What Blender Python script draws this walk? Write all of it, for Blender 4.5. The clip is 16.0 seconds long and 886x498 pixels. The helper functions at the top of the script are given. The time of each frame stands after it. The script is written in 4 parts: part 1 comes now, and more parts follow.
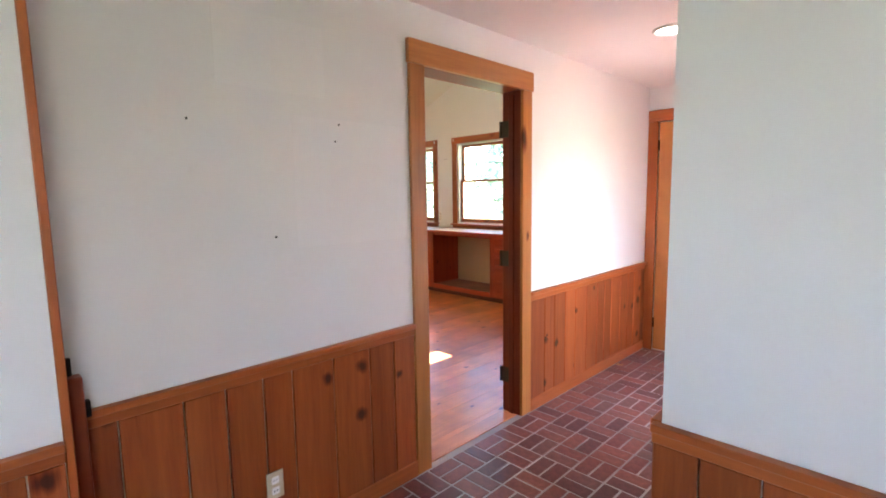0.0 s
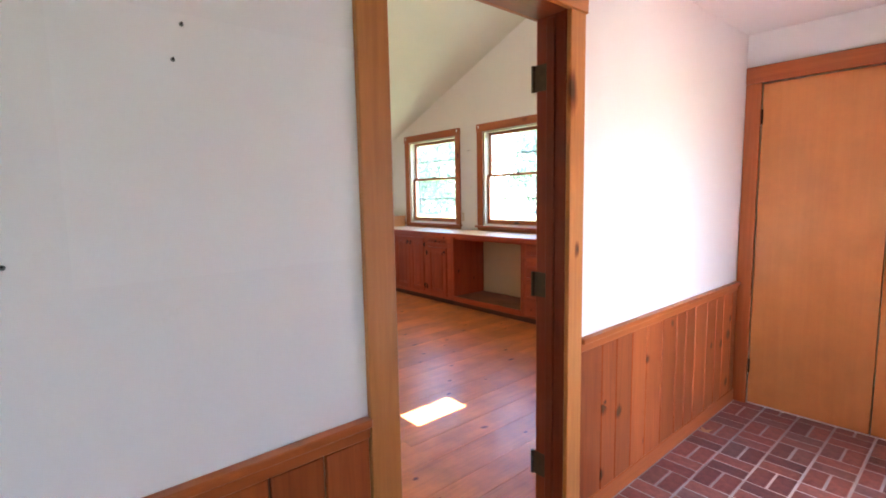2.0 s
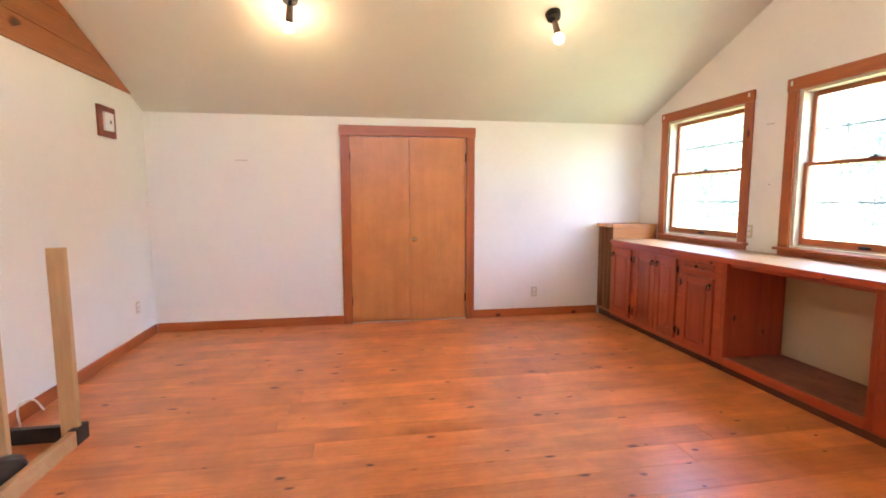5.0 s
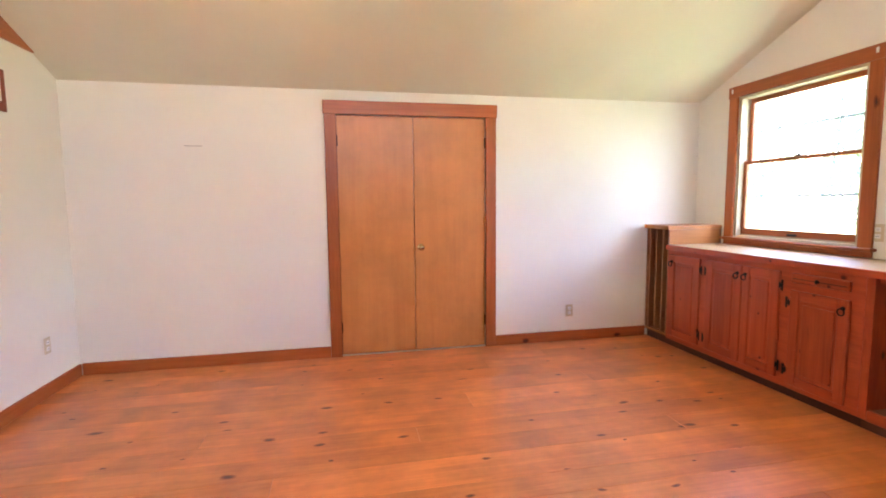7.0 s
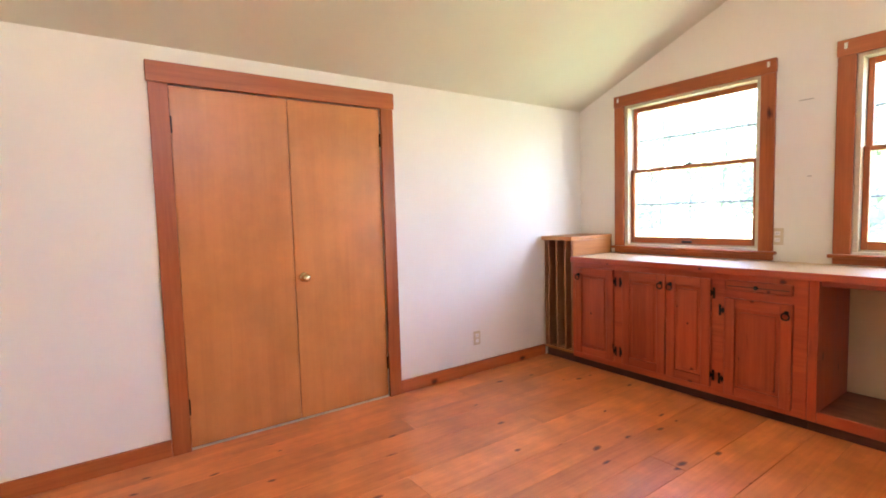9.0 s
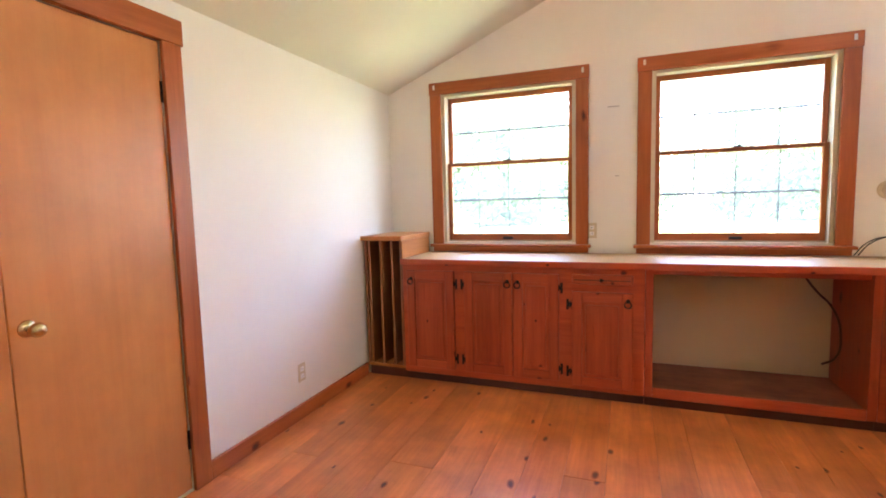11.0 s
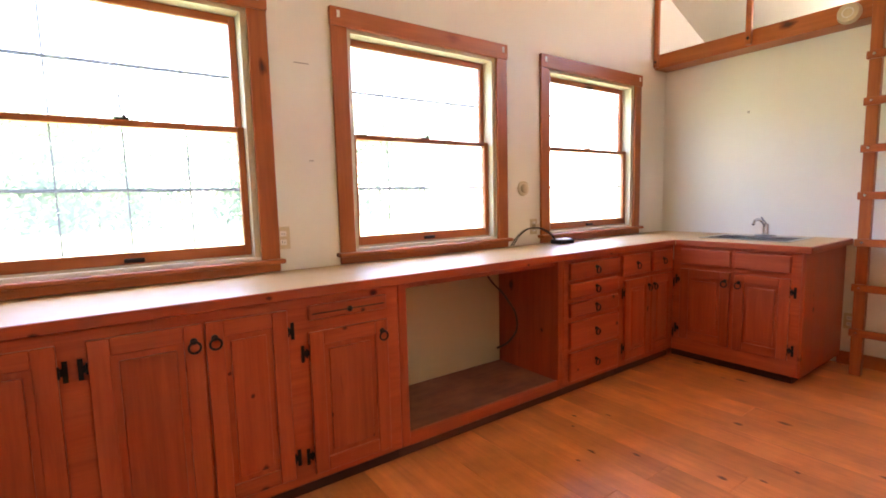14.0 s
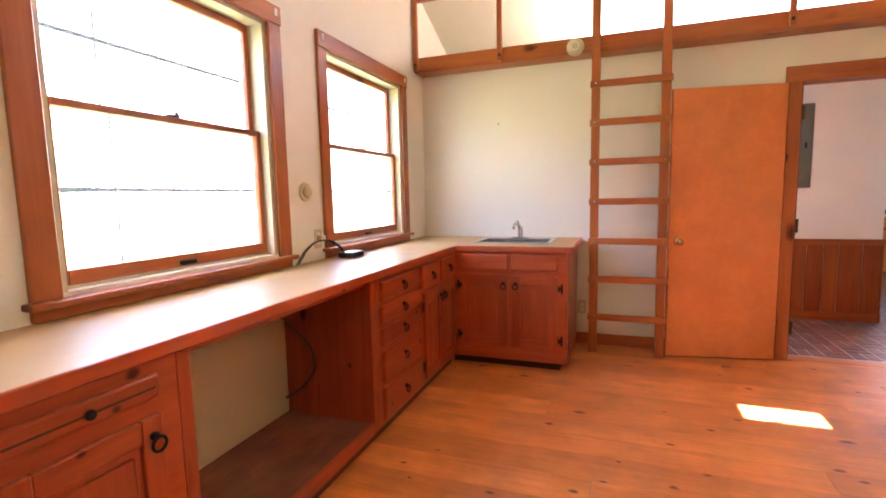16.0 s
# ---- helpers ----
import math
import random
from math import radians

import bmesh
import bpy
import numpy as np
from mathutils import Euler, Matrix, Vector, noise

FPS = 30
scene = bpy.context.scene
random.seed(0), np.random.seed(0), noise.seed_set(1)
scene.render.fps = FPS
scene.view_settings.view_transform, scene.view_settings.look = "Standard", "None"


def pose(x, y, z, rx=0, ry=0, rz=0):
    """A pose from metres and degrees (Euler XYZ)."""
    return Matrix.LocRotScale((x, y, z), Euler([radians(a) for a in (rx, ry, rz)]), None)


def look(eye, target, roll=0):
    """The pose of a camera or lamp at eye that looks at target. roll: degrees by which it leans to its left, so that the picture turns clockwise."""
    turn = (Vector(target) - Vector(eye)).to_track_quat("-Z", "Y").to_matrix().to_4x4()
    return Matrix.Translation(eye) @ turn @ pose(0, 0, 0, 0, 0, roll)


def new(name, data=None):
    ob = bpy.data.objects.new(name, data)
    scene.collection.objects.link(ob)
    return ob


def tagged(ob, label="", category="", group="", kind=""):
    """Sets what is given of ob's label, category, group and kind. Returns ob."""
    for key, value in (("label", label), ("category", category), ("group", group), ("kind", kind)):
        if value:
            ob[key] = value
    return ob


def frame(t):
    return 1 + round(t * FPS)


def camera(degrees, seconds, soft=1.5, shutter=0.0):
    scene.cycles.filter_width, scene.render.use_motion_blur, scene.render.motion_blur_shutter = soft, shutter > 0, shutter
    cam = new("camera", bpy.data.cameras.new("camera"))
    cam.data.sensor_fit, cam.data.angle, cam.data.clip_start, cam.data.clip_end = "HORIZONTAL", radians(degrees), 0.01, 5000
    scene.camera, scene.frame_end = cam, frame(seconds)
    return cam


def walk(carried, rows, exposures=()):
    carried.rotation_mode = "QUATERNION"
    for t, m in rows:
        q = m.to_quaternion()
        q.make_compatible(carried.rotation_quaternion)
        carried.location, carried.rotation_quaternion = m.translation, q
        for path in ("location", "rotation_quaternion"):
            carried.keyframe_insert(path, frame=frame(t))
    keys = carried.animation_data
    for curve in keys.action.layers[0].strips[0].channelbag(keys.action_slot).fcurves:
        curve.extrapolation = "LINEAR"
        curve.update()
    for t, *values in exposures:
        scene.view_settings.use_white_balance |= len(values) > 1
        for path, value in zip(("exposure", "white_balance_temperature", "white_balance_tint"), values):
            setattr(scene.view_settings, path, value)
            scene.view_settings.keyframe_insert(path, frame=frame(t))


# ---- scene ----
cam = camera(85.9, 16.0, soft=1.8)
PATH = [
    (0, (0.330, 0.877, 1.433), (-1.081, 2.276, 1.206), -0.9),
    (0.5, (0.149, 1.083, 1.409), (-1.252, 2.493, 1.195), -1.0),
    (1, (-0.015, 1.309, 1.405), (-1.432, 2.704, 1.188), -1.0),
    (1.5, (-0.193, 1.522, 1.401), (-1.636, 2.889, 1.178), -0.9),
    (2, (-0.352, 1.755, 1.386), (-1.859, 3.051, 1.163), -1.1),
    (2.5, (-0.522, 2.000, 1.379), (-2.112, 3.192, 1.152), -0.2),
    (3, (-0.693, 2.220, 1.384), (-2.377, 3.275, 1.151), 0.1),
    (3.5, (-0.863, 2.423, 1.386), (-2.643, 3.304, 1.151), 0.2),
    (4, (-1.037, 2.627, 1.387), (-2.906, 3.303, 1.154), 0.2),
    (4.5, (-1.256, 2.815, 1.354), (-3.185, 3.299, 1.141), 0.1),
    (5, (-1.523, 2.901, 1.367), (-3.482, 3.242, 1.160), -0.1),
    (5.2, (-1.640, 2.958, 1.396), (-3.608, 3.243, 1.184), -0.2),
    (7.5, (-3.007, 2.740, 1.294), (-4.930, 3.261, 1.125), -1.0),
    (8, (-3.318, 2.556, 1.302), (-5.157, 3.321, 1.127), -0.9),
    (8.2, (-3.411, 2.532, 1.288), (-5.218, 3.371, 1.124), -1.1),
    (10.5, (-4.621, 2.433, 1.318), (-5.615, 4.159, 1.133), -1.4),
    (11, (-4.901, 2.524, 1.310), (-5.616, 4.382, 1.124), -1.5),
    (11.5, (-5.151, 2.705, 1.233), (-5.579, 4.654, 1.087), -1.6),
    (12, (-5.340, 2.869, 1.274), (-5.472, 4.856, 1.093), -1.7),
    (12.5, (-5.564, 3.052, 1.277), (-5.343, 5.030, 1.082), -1.8),
    (13, (-5.757, 3.301, 1.267), (-5.176, 5.205, 1.069), -1.7),
    (13.5, (-5.803, 3.530, 1.264), (-4.946, 5.326, 1.065), -1.7),
    (14, (-5.886, 3.765, 1.268), (-4.731, 5.384, 1.059), -1.4),
    (14.5, (-5.888, 3.971, 1.263), (-4.503, 5.398, 1.052), -0.9),
    (15, (-5.852, 4.190, 1.284), (-4.268, 5.390, 1.058), -0.8),
    (15.5, (-5.810, 4.393, 1.282), (-4.059, 5.333, 1.060), -0.9),
    (16, (-5.742, 4.527, 1.289), (-3.876, 5.213, 1.069), -1.2),
]
EXPOSURE = 4.3
walk(cam, [(t, look(eye, target, roll)) for t, eye, target, roll in PATH], exposures=[(0, EXPOSURE - 0.05, 6450, 18), (2.5, EXPOSURE - 0.1, 6100, 16), (4, EXPOSURE + 0.3, 6650, 24), (6, EXPOSURE + 0.4, 6650, 24), (8.5, EXPOSURE + 0.4, 6650, 24), (11.5, EXPOSURE + 0.22, 6900, 26), (13.5, EXPOSURE + 0.15, 7100, 28), (16, EXPOSURE + 0.38, 7700, 32)])

# ---- world, sun, lamps ----
SUN_UP = 76.0
world = bpy.data.worlds.new("world")
scene.world = world
world.use_nodes = True
sky = world.node_tree.nodes.new("ShaderNodeTexSky")
sky.sky_type, sky.sun_disc = "NISHITA", False
sky.sun_elevation, sky.sun_rotation = radians(SUN_UP), radians(90)
back = world.node_tree.nodes["Background"]
back.inputs[1].default_value = 0.15
world.node_tree.links.new(sky.outputs[0], back.inputs[0])
sun = new("sun", bpy.data.lights.new("sun", "SUN"))
sun.data.energy, sun.data.angle, sun.data.color = 5.0, radians(0.5), (1.0, 0.95, 0.87)
sun.matrix_world = look((40 * math.cos(radians(SUN_UP)), 3.5, 40 * math.sin(radians(SUN_UP))), (0, 3.5, 0))

# ---- plan ----
WEST, EAST, NORTH, SOUTH = -6.79, -1.555, 6.235, 0.80      # inner faces of the room
HALL_W, HALL_E, HALL_N = -1.425, -0.137, 5.20             # hall faces
HALL_TOP = 2.33
PART_Y = 2.18                                             # south face of the partition
EAVE, SLOPE, RIDGE = 2.24, 0.415, -3.2
RIDGE_Z = EAVE + SLOPE * (RIDGE - WEST)
DOOR_Y0, DOOR_Y1, DOOR_TOP = 2.49, 3.292, 2.05
WINDOWS = [(-6.408, -5.155), (-4.832, -3.566), (-3.237, -1.964)]
FACE, CTR = 5.69, 0.918                                   # cabinet fronts, worktop height


# ---- materials ----
def shader(name, rough=0.5, metal=0.0, spec=0.5):
    m = bpy.data.materials.new(name)
    m.use_nodes = True
    b = m.node_tree.nodes["Principled BSDF"]
    b.inputs["Roughness"].default_value = rough
    b.inputs["Metallic"].default_value = metal
    b.inputs["Specular IOR Level"].default_value = spec
    return m, m.node_tree.nodes, m.node_tree.links, b


def ramp(nodes, stops):
    r = nodes.new("ShaderNodeValToRGB")
    while len(r.color_ramp.elements) < len(stops):
        r.color_ramp.elements.new(0.5)
    for e, (p, c) in zip(r.color_ramp.elements, stops):
        e.position, e.color = p, (*c, 1)
    return r


def mix(nodes, links, kind, fac, a, b):
    n = nodes.new("ShaderNodeMix")
    n.data_type, n.blend_type = "RGBA", kind
    for sock, v in ((n.inputs[0], fac), (n.inputs[6], a), (n.inputs[7], b)):
        if isinstance(v, (int, float)):
            sock.default_value = v
        elif isinstance(v, tuple):
            sock.default_value = (*v, 1)
        else:
            links.new(v, sock)
    return n.outputs[2]


def math_node(nodes, links, op, a, b):
    n = nodes.new("ShaderNodeMath")
    n.operation = op
    for sock, v in zip(n.inputs, (a, b)):
        if isinstance(v, (int, float)):
            sock.default_value = v
        else:
            links.new(v, sock)
    return n.outputs[0]


def noise_tex(nodes, links, vec, scale, detail=4.0, rough=0.55, distort=0.0):
    n = nodes.new("ShaderNodeTexNoise")
    n.inputs["Scale"].default_value, n.inputs["Detail"].default_value = scale, detail
    n.inputs["Roughness"].default_value, n.inputs["Distortion"].default_value = rough, distort
    links.new(vec, n.inputs["Vector"])
    return n.outputs["Fac"]


def bump(nodes, links, b, height, strength, dist=0.002):
    n = nodes.new("ShaderNodeBump")
    n.inputs["Strength"].default_value, n.inputs["Distance"].default_value = strength, dist
    links.new(height, n.inputs["Height"])
    links.new(n.outputs[0], b.inputs["Normal"])


def wood(name, axis, dark, light, rough=0.35, knots=0.0, vary=0.25, spec=0.5, grain=1.0, knot_scale=5.0, blotch=0.0, coat=0.0, flat="", knot_long=0.5, share=0.7, streak=0.0):
    """Varnished timber with the grain along an axis; knots is the radius of the knots as a share of their cells."""
    m, nodes, links, b = shader(name, rough, 0, spec)
    co, info, geo = nodes.new("ShaderNodeTexCoord"), nodes.new("ShaderNodeObjectInfo"), nodes.new("ShaderNodeNewGeometry")
    rnd = math_node(nodes, links, "ADD", info.outputs["Random"], geo.outputs["Random Per Island"])
    shift = nodes.new("ShaderNodeVectorMath")
    shift.operation = "SCALE"
    shift.inputs[0].default_value = (7.3, 11.1, 5.7)
    links.new(rnd, shift.inputs[3])
    add = nodes.new("ShaderNodeVectorMath")
    links.new(co.outputs["Object"], add.inputs[0])
    links.new(shift.outputs[0], add.inputs[1])
    squash = nodes.new("ShaderNodeMapping")
    s = [1.0, 1.0, 1.0]
    s["xyz".index(axis)] = 0.06
    squash.inputs["Scale"].default_value = s
    links.new(add.outputs[0], squash.inputs[0])
    fine = noise_tex(nodes, links, squash.outputs[0], 55 * grain, 5, 0.6, 0.6)
    broad = noise_tex(nodes, links, squash.outputs[0], 7 * grain, 3, 0.5, 1.2)
    both = math_node(nodes, links, "ADD", math_node(nodes, links, "MULTIPLY", fine, 0.45), math_node(nodes, links, "MULTIPLY", broad, 0.55))
    r = ramp(nodes, [(0.32, dark), (0.66, light)])
    links.new(both, r.inputs[0])
    colour = r.outputs[0]
    if blotch:
        cloud = noise_tex(nodes, links, add.outputs[0], 3.5, 4, 0.6)
        rb = ramp(nodes, [(0.35, (1 - blotch,) * 3), (0.65, (1 + blotch * 0.4,) * 3)])
        links.new(cloud, rb.inputs[0])
        colour = mix(nodes, links, "MULTIPLY", 1.0, colour, rb.outputs[0])
    if vary:
        rv = ramp(nodes, [(0.0, (1 - vary, 1 - vary * 1.15, 1 - vary * 1.3)), (1.0, (1 + vary, 1 + vary, 1 + vary * 0.9))])
        links.new(math_node(nodes, links, "FRACT", math_node(nodes, links, "MULTIPLY", rnd, 3.7), 0), rv.inputs[0])
        colour = mix(nodes, links, "MULTIPLY", 1.0, colour, rv.outputs[0])
    if knots:
        ksq = nodes.new("ShaderNodeMapping")
        k = [1.0, 1.0, 1.0]
        k["xyz".index(axis)] = knot_long
        if flat:
            k["xyz".index(flat)] = 0.0
        ksq.inputs["Scale"].default_value = k
        links.new(add.outputs[0], ksq.inputs[0])
        v = nodes.new("ShaderNodeTexVoronoi")
        v.inputs["Scale"].default_value = knot_scale
        bend = nodes.new("ShaderNodeTexNoise")
        bend.inputs["Scale"].default_value, bend.inputs["Detail"].default_value = knot_scale * 2.0, 2.0
        links.new(ksq.outputs[0], bend.inputs["Vector"])
        warp = nodes.new("ShaderNodeVectorMath")
        warp.operation = "MULTIPLY_ADD"
        links.new(bend.outputs["Color"], warp.inputs[0])
        w = [0.0 if c == flat else 0.2 / knot_scale for c in "xyz"]
        warp.inputs[1].default_value = w
        links.new(ksq.outputs[0], warp.inputs[2])
        spot_at = warp.outputs[0]
        if flat:
            sep, flatten = nodes.new("ShaderNodeSeparateXYZ"), nodes.new("ShaderNodeCombineXYZ")
            links.new(spot_at, sep.inputs[0])
            for k, c in enumerate([c for c in "xyz" if c != flat]):
                links.new(sep.outputs["xyz".index(c)], flatten.inputs[k])
            spot_at, v.voronoi_dimensions = flatten.outputs[0], "2D"
        links.new(spot_at, v.inputs["Vector"])
        split = nodes.new("ShaderNodeSeparateColor")
        links.new(v.outputs["Color"], split.inputs[0])
        gate_in = math_node(nodes, links, "GREATER_THAN", split.outputs[0], share)
        rough_edge = math_node(nodes, links, "MULTIPLY", math_node(nodes, links, "SUBTRACT", fine, 0.5), knots * 0.9)
        size = math_node(nodes, links, "ADD", math_node(nodes, links, "MULTIPLY", split.outputs[1], 0.9), 0.45)
        wob = math_node(nodes, links, "ADD", math_node(nodes, links, "DIVIDE", math_node(nodes, links, "ADD", v.outputs["Distance"], rough_edge), size), gate_in)
        rk = ramp(nodes, [(knots * 0.45, (0.09, 0.03, 0.018)), (knots * 0.75, (0.42, 0.22, 0.14)), (knots * 1.25, (1, 1, 1))])
        links.new(wob, rk.inputs[0])
        colour = mix(nodes, links, "MULTIPLY", 0.92, colour, rk.outputs[0])
    if streak:
        thin = nodes.new("ShaderNodeMapping")
        t = [1.0, 1.0, 1.0]
        t["xyz".index(axis)] = 0.09
        thin.inputs["Scale"].default_value = t
        links.new(add.outputs[0], thin.inputs[0])
        rs = ramp(nodes, [(0.66, (1, 1, 1)), (0.72, (1 - streak * 0.7, 1 - streak * 0.9, 1 - streak))])
        links.new(noise_tex(nodes, links, thin.outputs[0], 16, 3, 0.6, 0.8), rs.inputs[0])
        colour = mix(nodes, links, "MULTIPLY", 1.0, colour, rs.outputs[0])
    links.new(colour, b.inputs["Base Color"])
    rr = nodes.new("ShaderNodeMapRange")
    rr.inputs[3].default_value, rr.inputs[4].default_value = rough - 0.07, rough + 0.12
    links.new(broad, rr.inputs[0])
    links.new(rr.outputs[0], b.inputs["Roughness"])
    b.inputs["Coat Weight"].default_value = coat
    b.inputs["Coat Roughness"].default_value = 0.2
    bump(nodes, links, b, fine, 0.12, 0.001)
    return m


def paint(name, colour, rough=0.6, mottle=0.05, texture=0.12, scale=90.0):
    m, nodes, links, b = shader(name, rough, 0, 0.35)
    co = nodes.new("ShaderNodeTexCoord")
    big = noise_tex(nodes, links, co.outputs["Object"], 1.3, 4, 0.6)
    r = ramp(nodes, [(0.3, tuple(c * (1 - mottle) for c in colour)), (0.7, colour)])
    links.new(big, r.inputs[0])
    smut = noise_tex(nodes, links, co.outputs["Object"], 11, 5, 0.7)
    rs = ramp(nodes, [(0.22, (0.9, 0.88, 0.85)), (0.36, (1, 1, 1))])
    links.new(smut, rs.inputs[0])
    links.new(mix(nodes, links, "MULTIPLY", 0.5, r.outputs[0], rs.outputs[0]), b.inputs["Base Color"])
    bump(nodes, links, b, noise_tex(nodes, links, co.outputs["Object"], scale, 3, 0.6), texture, 0.002)
    return m


def plain(name, colour, rough=0.4, metal=0.0, wear=0.15):
    m, nodes, links, b = shader(name, rough, metal)
    co = nodes.new("ShaderNodeTexCoord")
    n = noise_tex(nodes, links, co.outputs["Object"], 35, 4, 0.6)
    r = ramp(nodes, [(0.3, tuple(c * (1 - wear) for c in colour)), (0.7, tuple(min(1, c * (1 + wear)) for c in colour))])
    links.new(n, r.inputs[0])
    links.new(r.outputs[0], b.inputs["Base Color"])
    return m


def glowing(name, colour, strength):
    m, nodes, links, b = shader(name)
    b.inputs["Base Color"].default_value = (*colour, 1)
    b.inputs["Emission Color"].default_value = (*colour, 1)
    b.inputs["Emission Strength"].default_value = strength
    return m


def brick_material():
    m, nodes, links, b = shader("brick_paver", 0.42, 0, 0.5)
    co, info, geo = nodes.new("ShaderNodeTexCoord"), nodes.new("ShaderNodeObjectInfo"), nodes.new("ShaderNodeNewGeometry")
    rnd = math_node(nodes, links, "FRACT", math_node(nodes, links, "ADD", info.outputs["Random"], geo.outputs["Random Per Island"]), 0)
    r = ramp(nodes, [(0.0, (0.115, 0.045, 0.047)), (0.35, (0.20, 0.064, 0.056)), (0.7, (0.26, 0.092, 0.073)), (1.0, (0.16, 0.08, 0.08))])
    links.new(rnd, r.inputs[0])
    n = noise_tex(nodes, links, co.outputs["Object"], 28, 6, 0.7)
    rn = ramp(nodes, [(0.3, (0.55, 0.55, 0.58)), (0.7, (1.25, 1.2, 1.15))])
    links.new(n, rn.inputs[0])
    links.new(mix(nodes, links, "MULTIPLY", 1.0, r.outputs[0], rn.outputs[0]), b.inputs["Base Color"])
    bump(nodes, links, b, n, 0.25, 0.002)
    return m


def glass_material():
    m, nodes, links, b = shader("window_glass", 0.02)
    b.inputs["Base Color"].default_value = (1, 1, 1, 1)
    b.inputs["Transmission Weight"].default_value = 1.0
    b.inputs["IOR"].default_value = 1.01
    # Pale mint translucent layer mixed in as haze over the view.
    veil, both = nodes.new("ShaderNodeBsdfTranslucent"), nodes.new("ShaderNodeMixShader")
    veil.inputs[0].default_value = (0.86, 0.95, 0.93, 1)
    both.inputs[0].default_value = 0.05
    links.new(b.outputs[0], both.inputs[1])
    links.new(veil.outputs[0], both.inputs[2])
    links.new(both.outputs[0], nodes["Material Output"].inputs[0])
    return m


def leaf_material():
    m, nodes, links, b = shader("foliage", 0.6)
    geo = nodes.new("ShaderNodeNewGeometry")
    r = ramp(nodes, [(0.0, (0.10, 0.17, 0.085)), (0.6, (0.14, 0.23, 0.12)), (1.0, (0.2, 0.3, 0.16))])
    links.new(geo.outputs["Random Per Island"], r.inputs[0])
    links.new(r.outputs[0], b.inputs["Base Color"])
    thin, both = nodes.new("ShaderNodeBsdfTranslucent"), nodes.new("ShaderNodeMixShader")
    links.new(r.outputs[0], thin.inputs[0])
    both.inputs[0].default_value = 0.6
    links.new(b.outputs[0], both.inputs[1])
    links.new(thin.outputs[0], both.inputs[2])
    links.new(both.outputs[0], nodes["Material Output"].inputs[0])
    return m


def grass_material():
    m, nodes, links, b = shader("grass", 0.9)
    co = nodes.new("ShaderNodeTexCoord")
    r = ramp(nodes, [(0.3, (0.06, 0.10, 0.03)), (0.7, (0.13, 0.17, 0.06))])
    links.new(noise_tex(nodes, links, co.outputs["Object"], 0.8, 8, 0.7), r.inputs[0])
    links.new(r.outputs[0], b.inputs["Base Color"])
    return m


WALL = paint("cream_white_wall_paint", (0.81, 0.78, 0.70))
WALL_HALL = paint("white_hall_paint", (0.79, 0.785, 0.775))
CEIL = paint("cream_ceiling_paint", (0.75, 0.725, 0.60), 0.75, 0.06, 0.35, 160)
TRIM = {a: wood("trim_pine_" + a, a, (0.29, 0.069, 0.018), (0.46, 0.128, 0.034), 0.34, 0.15, 0.10, knot_scale=4.5, spec=0.4, share=0.6) for a in "xyz"}
TRIM_PALE = {a: wood("pale_pine_" + a, a, (0.38, 0.135, 0.033), (0.55, 0.225, 0.06), 0.34, 0.15, 0.10, knot_scale=5.5, spec=0.4, share=0.55) for a in "xyz"}
# Dark red wood; on the doorway's hinge jamb it paints in the shaded side.
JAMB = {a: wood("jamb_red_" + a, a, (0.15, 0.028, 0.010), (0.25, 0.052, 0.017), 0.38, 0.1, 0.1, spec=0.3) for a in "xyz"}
CAB = {a: wood("cabinet_pine_" + a, a, (0.29, 0.043, 0.0145), (0.47, 0.088, 0.030), 0.30, 0.065, 0.14, knot_long=0.75, share=0.32, knot_scale=5.5, flat="y", spec=0.45, coat=0.15, streak=0.3) for a in "xyz"}
CAB_SIDE = wood("cabinet_pine_side", "z", (0.29, 0.043, 0.0145), (0.47, 0.088, 0.030), 0.30, 0.085, 0.12, knot_long=0.6, share=0.45, knot_scale=4.5, flat="x", spec=0.45, streak=0.3)
RACK = wood("rack_divider_pine", "z", (0.21, 0.078, 0.030), (0.33, 0.138, 0.055), 0.45, 0, 0.1)
WAINSCOT = wood("wainscot_pine", "z", (0.22, 0.043, 0.012), (0.38, 0.100, 0.026), 0.36, 0.12, 0.2, knot_long=0.9, share=0.28, knot_scale=4.6, flat="x", spec=0.4, streak=0.25)
PLY = wood("door_ply", "z", (0.53, 0.192, 0.052), (0.61, 0.238, 0.066), 0.32, 0, 0.05, grain=0.5, blotch=0.12)
PLY_RED = wood("open_door_ply", "x", (0.60, 0.165, 0.044), (0.69, 0.212, 0.060), 0.34, 0, 0.05, grain=0.4, blotch=0.1)
BOARD = wood("floor_pine", "y", (0.58, 0.160, 0.046), (0.80, 0.272, 0.082), 0.36, 0.062, 0.13, 0.65, knot_scale=4.6, flat="z", blotch=0.22, knot_long=0.5, share=0.55, coat=0.2, streak=0.15)
GABLE = wood("gable_pine", "x", (0.28, 0.085, 0.025), (0.44, 0.15, 0.045), 0.4, 0.12, 0.2, flat="y", share=0.4)
TOP = wood("worktop_laminate", "x", (0.54, 0.34, 0.16), (0.58, 0.375, 0.185), 0.44, 0, 0.0, grain=0.8, blotch=0.08, spec=0.4)
TOP_EDGE = CAB["x"]
RAW = wood("raw_softwood", "z", (0.48, 0.27, 0.11), (0.62, 0.39, 0.18), 0.6, 0.07, 0.1)
RAW_Y = wood("raw_softwood_flat", "y", (0.48, 0.27, 0.11), (0.62, 0.39, 0.18), 0.6, 0.07, 0.1)
KNEE = paint("cream_knee_wall", (0.68, 0.53, 0.33), 0.6, 0.08)
